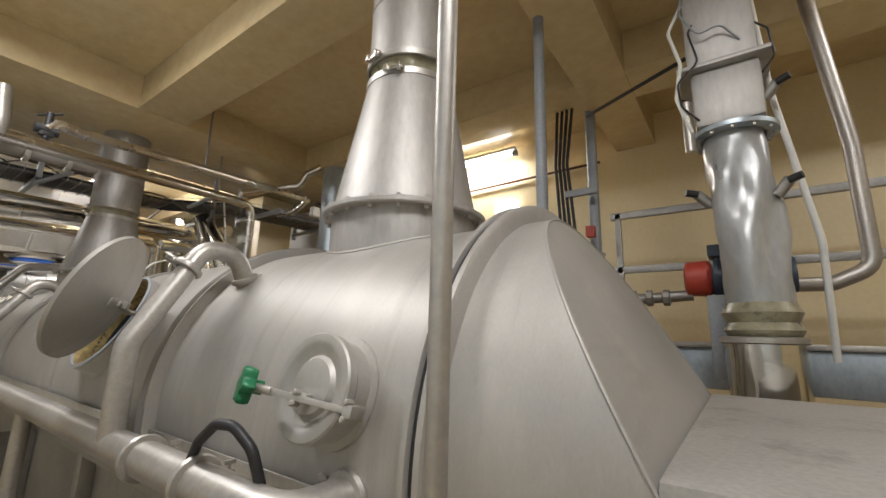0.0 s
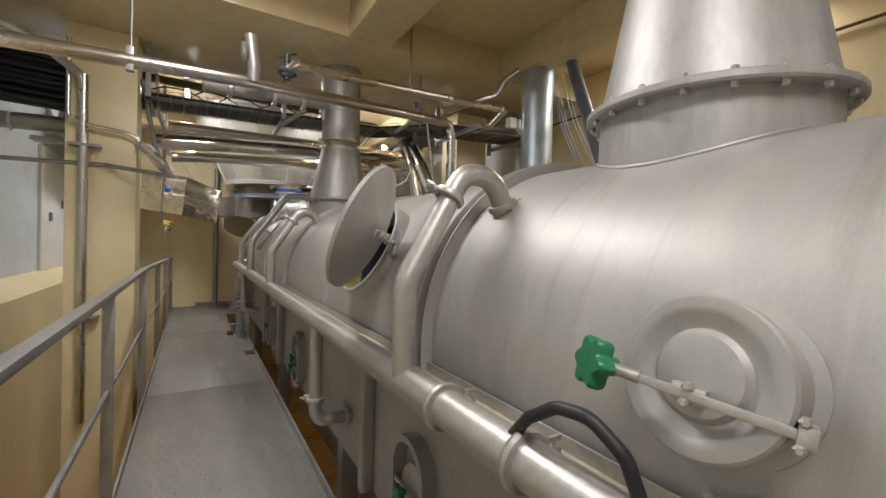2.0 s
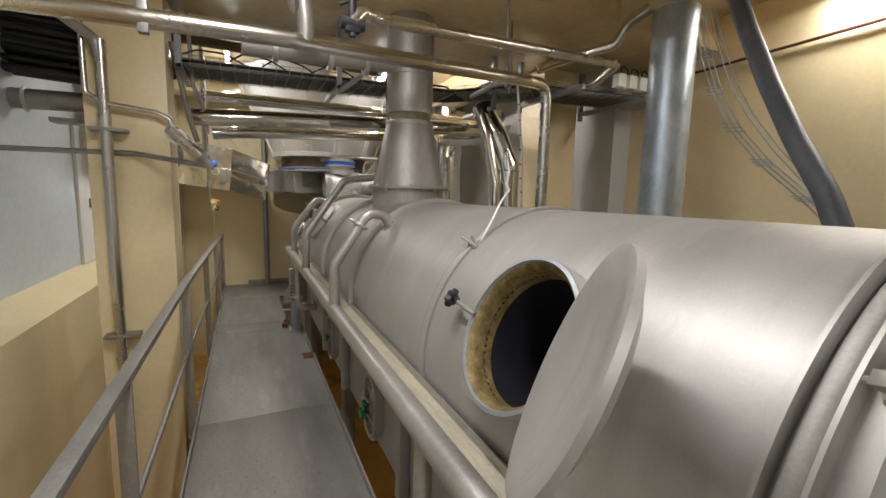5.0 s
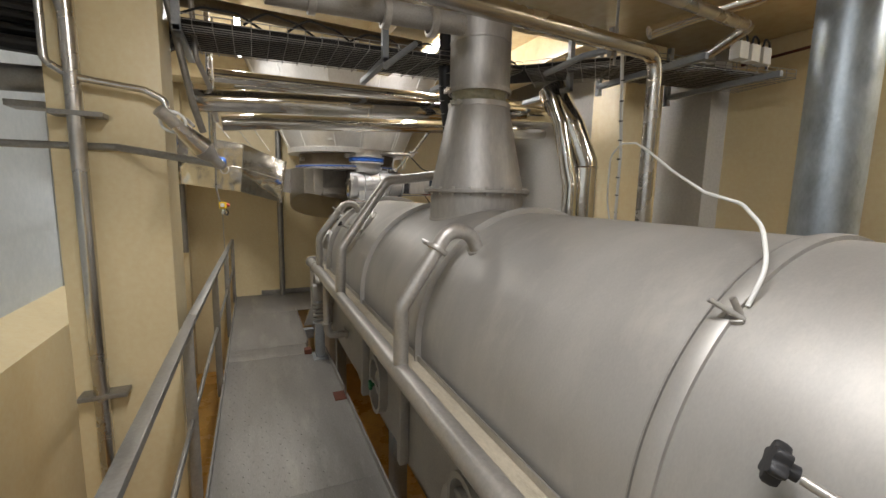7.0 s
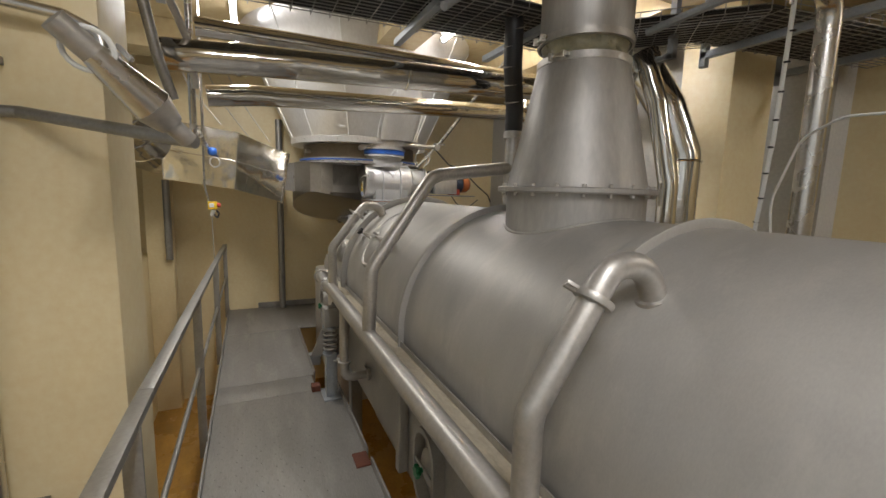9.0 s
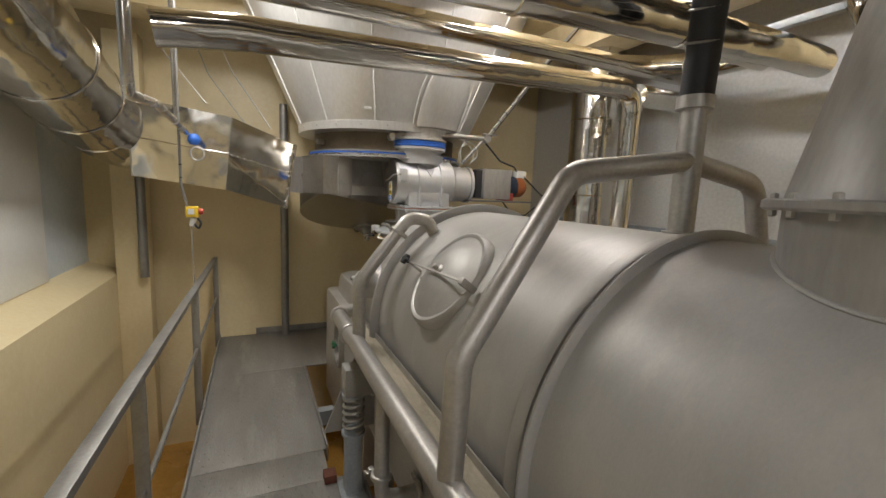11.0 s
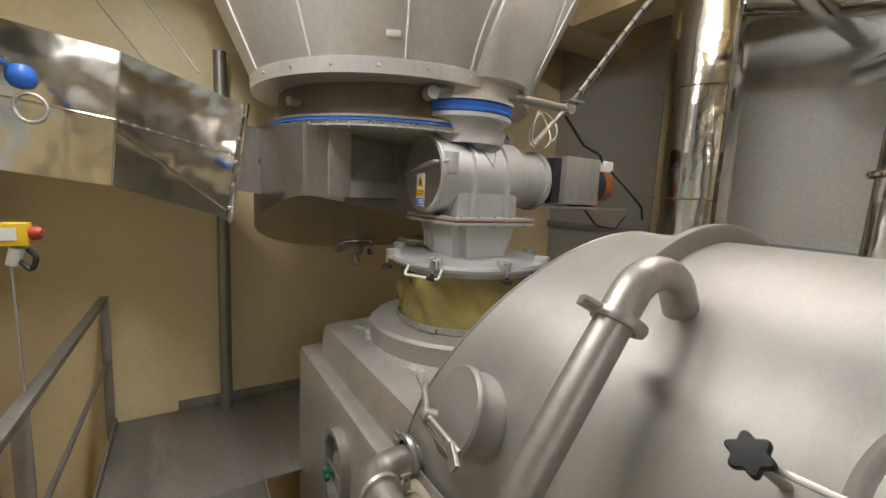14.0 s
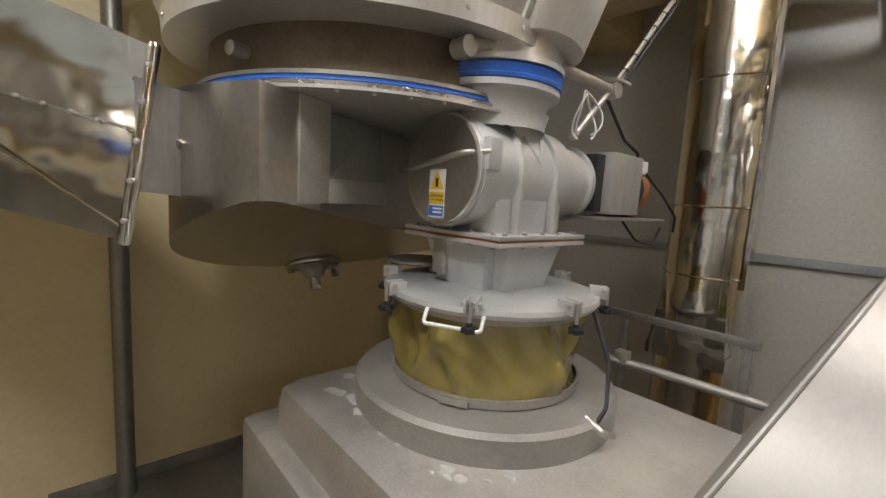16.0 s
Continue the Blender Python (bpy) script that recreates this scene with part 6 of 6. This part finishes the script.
part("trough_leg", B((-1.0, 2.8, LOW), (-0.9, 2.9, 1.02)), M_GREYP, cb)
part("trough_leg", B((2.0, 2.8, LOW), (2.1, 2.9, 1.02)), M_GREYP, cb)
fd = thing("flexible_duct", (0.07, 2.35, 0.9), "crumpled grey plastic drop tube with flange and clamp ring", "duct")
bm = bmesh.new()
rings, seg = [], 48
rng = random.Random(11)
for j in range(25):
    t = j / 24
    c = Vector((0.06, 2.15, 1.40)).lerp(Vector((0.035, 2.15, 2.18)), t)
    ring = []
    for k in range(seg):
        a = 2 * math.pi * k / seg
        rr = 0.115 + (0.012 * math.sin(3 * a + 4.2 * t) + 0.010 * math.sin(5 * a - 9 * t) + 0.006 * abs(math.sin(4 * a + 14 * t))) * math.sin(math.pi * t) ** 0.6
        ring.append(bm.verts.new(c + Vector((rr * math.cos(a), rr * math.sin(a), 0))))
    rings.append(ring)
for a, b in zip(rings, rings[1:]):
    for k in range(seg):
        bm.faces.new((a[k], a[(k + 1) % seg], b[(k + 1) % seg], b[k]))
part("plastic_sleeve", bm, M_SLEEVE, fd)
part("flange", L([(0.125, -0.015), (0.17, -0.012), (0.17, 0.008), (0.125, 0.012)], 48, Matrix.Translation((0.035, 2.15, 2.19)), False), M_GALV, fd)
part("slide_gate", B((-0.10, 2.02, 2.21), (0.16, 2.28, 2.48), 0.02), M_CONE, fd)
part("gate_plate", B((-0.15, 1.98, 2.48), (0.2, 2.32, 2.50), 0.004), M_CONE, fd)
part("gate_body", B((-0.11, 2.02, 2.50), (0.16, 2.28, SOFFIT + 0.2), 0.02), M_CONE, fd)
part("air_line", T([(-0.11, 2.0, 2.18), (-0.16, 1.98, 2.35), (-0.13, 1.98, 2.52), (-0.17, 1.98, 2.7), (-0.11, 2.02, 2.85)], 0.008, 8, 0.06), M_WHITEP, fd)
for k, (dx, dy) in enumerate(((-0.15, 0.0), (0.14, -0.02), (-0.145, 0.02), (0.15, 0.02))):
    z = 1.90 if k < 2 else 2.36
    tog = part("toggle_clamp", T([(0.045 + dx * 0.8, 2.12 + dy, z - 0.03), (0.045 + dx * 1.15, 2.10 + dy, z + 0.03)], 0.022, 10), M_RAIL, fd)
    part("toggle_knob", T([(0.045 + dx * 1.1, 2.09 + dy, z + 0.02), (0.045 + dx * 1.4, 2.07 + dy, z + 0.03)], 0.016, 10), M_BLACK, tog)
part("control_hose", T([(-0.08, 2.02, 2.24), (-0.14, 1.97, 2.30), (-0.15, 1.97, 2.42), (-0.06, 1.965, 2.50), (-0.09, 1.97, 2.66), (-0.07, 2.03, 2.74)], 0.0045, 8, 0.05), M_BLACK, fd)
part("control_hose", T([(0.10, 2.02, 2.58), (0.03, 1.97, 2.66), (-0.05, 1.97, 2.63), (-0.12, 1.98, 2.78), (-0.10, 2.03, 2.92)], 0.0045, 8, 0.05), M_GREYP, fd)
part("control_hose", T([(0.15, 2.06, 2.40), (0.21, 2.02, 2.46), (0.20, 2.03, 2.60), (0.15, 2.06, 2.68)], 0.0045, 8, 0.04), M_BLACK, fd)
part("air_cylinder", T([(-0.125, 2.02, 2.1), (-0.125, 2.02, 2.34)], 0.022, 14), M_PIPE, fd)
part("sleeve_fold", L([(0.118, 1.29), (0.138, 1.32), (0.122, 1.35), (0.14, 1.39), (0.12, 1.43)], 48, Matrix.Translation((0.055, 2.15, 0)), False), M_FILM, fd)
bolts(fd, (0.035, 2.15, 2.176), 0.152, 12, axis=(0, 0, -1), size=0.010)
part("clamp_ring", L([(0.135, 1.265), (0.15, 1.27), (0.15, 1.29), (0.135, 1.295)], 48, Matrix.Translation((0.05, 2.15, 0)), False), M_PIPE, fd)
part("lower_spout", L([(0.135, 0.85), (0.135, 1.27)], 48, Matrix.Translation((0.05, 2.15, 0)), False), M_CLAD, fd)
mo = thing("pump_motor", (0.0, 2.62, 1.1), "dark electric motor with red end beside the drop tube", "motor")
gm = facing((-0.21, 2.42, 1.58), (1, 0, 0))
part("red_end", L([(0.06, -0.02), (0.085, -0.01), (0.09, 0.08), (0.075, 0.1)], 28, gm), M_RED, mo)
part("motor_body", L([(0.085, 0.1), (0.095, 0.11), (0.095, 0.34), (0.08, 0.36), (0.08, 0.42), (0.0, 0.42)], 28, gm), M_MOTORB, mo)
for k in range(10):
    part("cooling_fin", L([(0.094, 0.12 + k * 0.021), (0.108, 0.12 + k * 0.021), (0.108, 0.127 + k * 0.021), (0.094, 0.127 + k * 0.021)], 28, gm, False), M_MOTORB, mo)
part("terminal_box", B((-0.12, 2.36, 1.68), (0.02, 2.48, 1.74), 0.008), M_MOTORB, mo)
part("shaft_pipe", T([(-0.2, 2.42, 1.50), (-0.55, 2.42, 1.48)], 0.028, 16), M_RAIL, mo)
for x in (-0.36, -0.44, -0.52):
    part("coupling_nut", L([(0.028, -0.02), (0.042, -0.014), (0.042, 0.014), (0.028, 0.02)], 8, facing((x + 0.04, 2.42, 1.49), (1, 0, 0)), False), M_RAIL, mo)
part("mount", B((-0.14, 2.34, 1.1), (0.12, 2.5, 1.49), 0.01), M_GREYP, mo)
p = pipe("bent_drain_pipe", [(0.12, 2.55, 1.55), (0.35, 2.6, 1.55), (0.5, 2.6, 1.62), (0.5, 2.6, 2.2), (0.40, 2.55, SOFFIT + 0.2)], 0.034, "bent stainless pipe rising to the ceiling", 0.1)
p = pipe("tied_cable", [(0.14, 2.2, CEIL), (0.2, 2.25, 2.4), (0.3, 2.3, 1.7), (0.3, 2.4, 1.2)], 0.014, "pale conduit with black ties beside the drop tube", 0.2, M_WHITEP)
p = pipe("ceiling_cable", [(-0.83, 2.98, 2.95), (0.0, 2.2, 2.72)], 0.012, "black cable strung to the drop tube", 0, M_BLACK)
p = pipe("wall_conduit", [(-4.8, 3.97, 2.9), (-1.0, 3.97, 2.98)], 0.012, "thin brown conduit along the yellow wall", 0, M_RUST)

# ---- lamps ----


def tube_lamp(c, watts, bare):
    lampo = thing("tube_lamp", c, "white fluorescent tube lamp under the ceiling; three of the six are added fill", "lamp", "tube lamps")
    c, d = Vector(c), Vector((1, 0, 0))
    part("housing", B((c.x - 0.66, c.y - 0.03, c.z + 0.04), (c.x + 0.66, c.y + 0.03, c.z + 0.075), 0.008), M_WHITEP, lampo)
    part("glow_tube", T([c - d * 0.62, c + d * 0.62], 0.024, 14), M_TUBE_BARE if bare else M_TUBE, lampo, "glowing fluorescent tube")
    for s in (-1, 1):
        part("end_cap", T([c + d * 0.62 * s, c + d * 0.67 * s], 0.032, 14), M_GREYP, lampo)
        part("hanger", T([c + d * 0.5 * s + Vector((0, 0, 0.07)), Vector((c.x + 0.5 * s, c.y, CEIL))], 0.006, 6), M_GREYP, lampo)
    reflector_light(c - Vector((0, 0, 0.03)), watts)
    return lampo


for c, watts, bare in TUBES:
    tube_lamp(c, watts, bare)
es = thing("exit_sign", (-2.1, 3.98, 2.55), "small glowing white sign on the yellow wall", "sign")
part("sign_panel", B((-2.15, 3.95, 2.62), (-1.87, 3.995, 2.73), 0.006), M_SIGN, es)
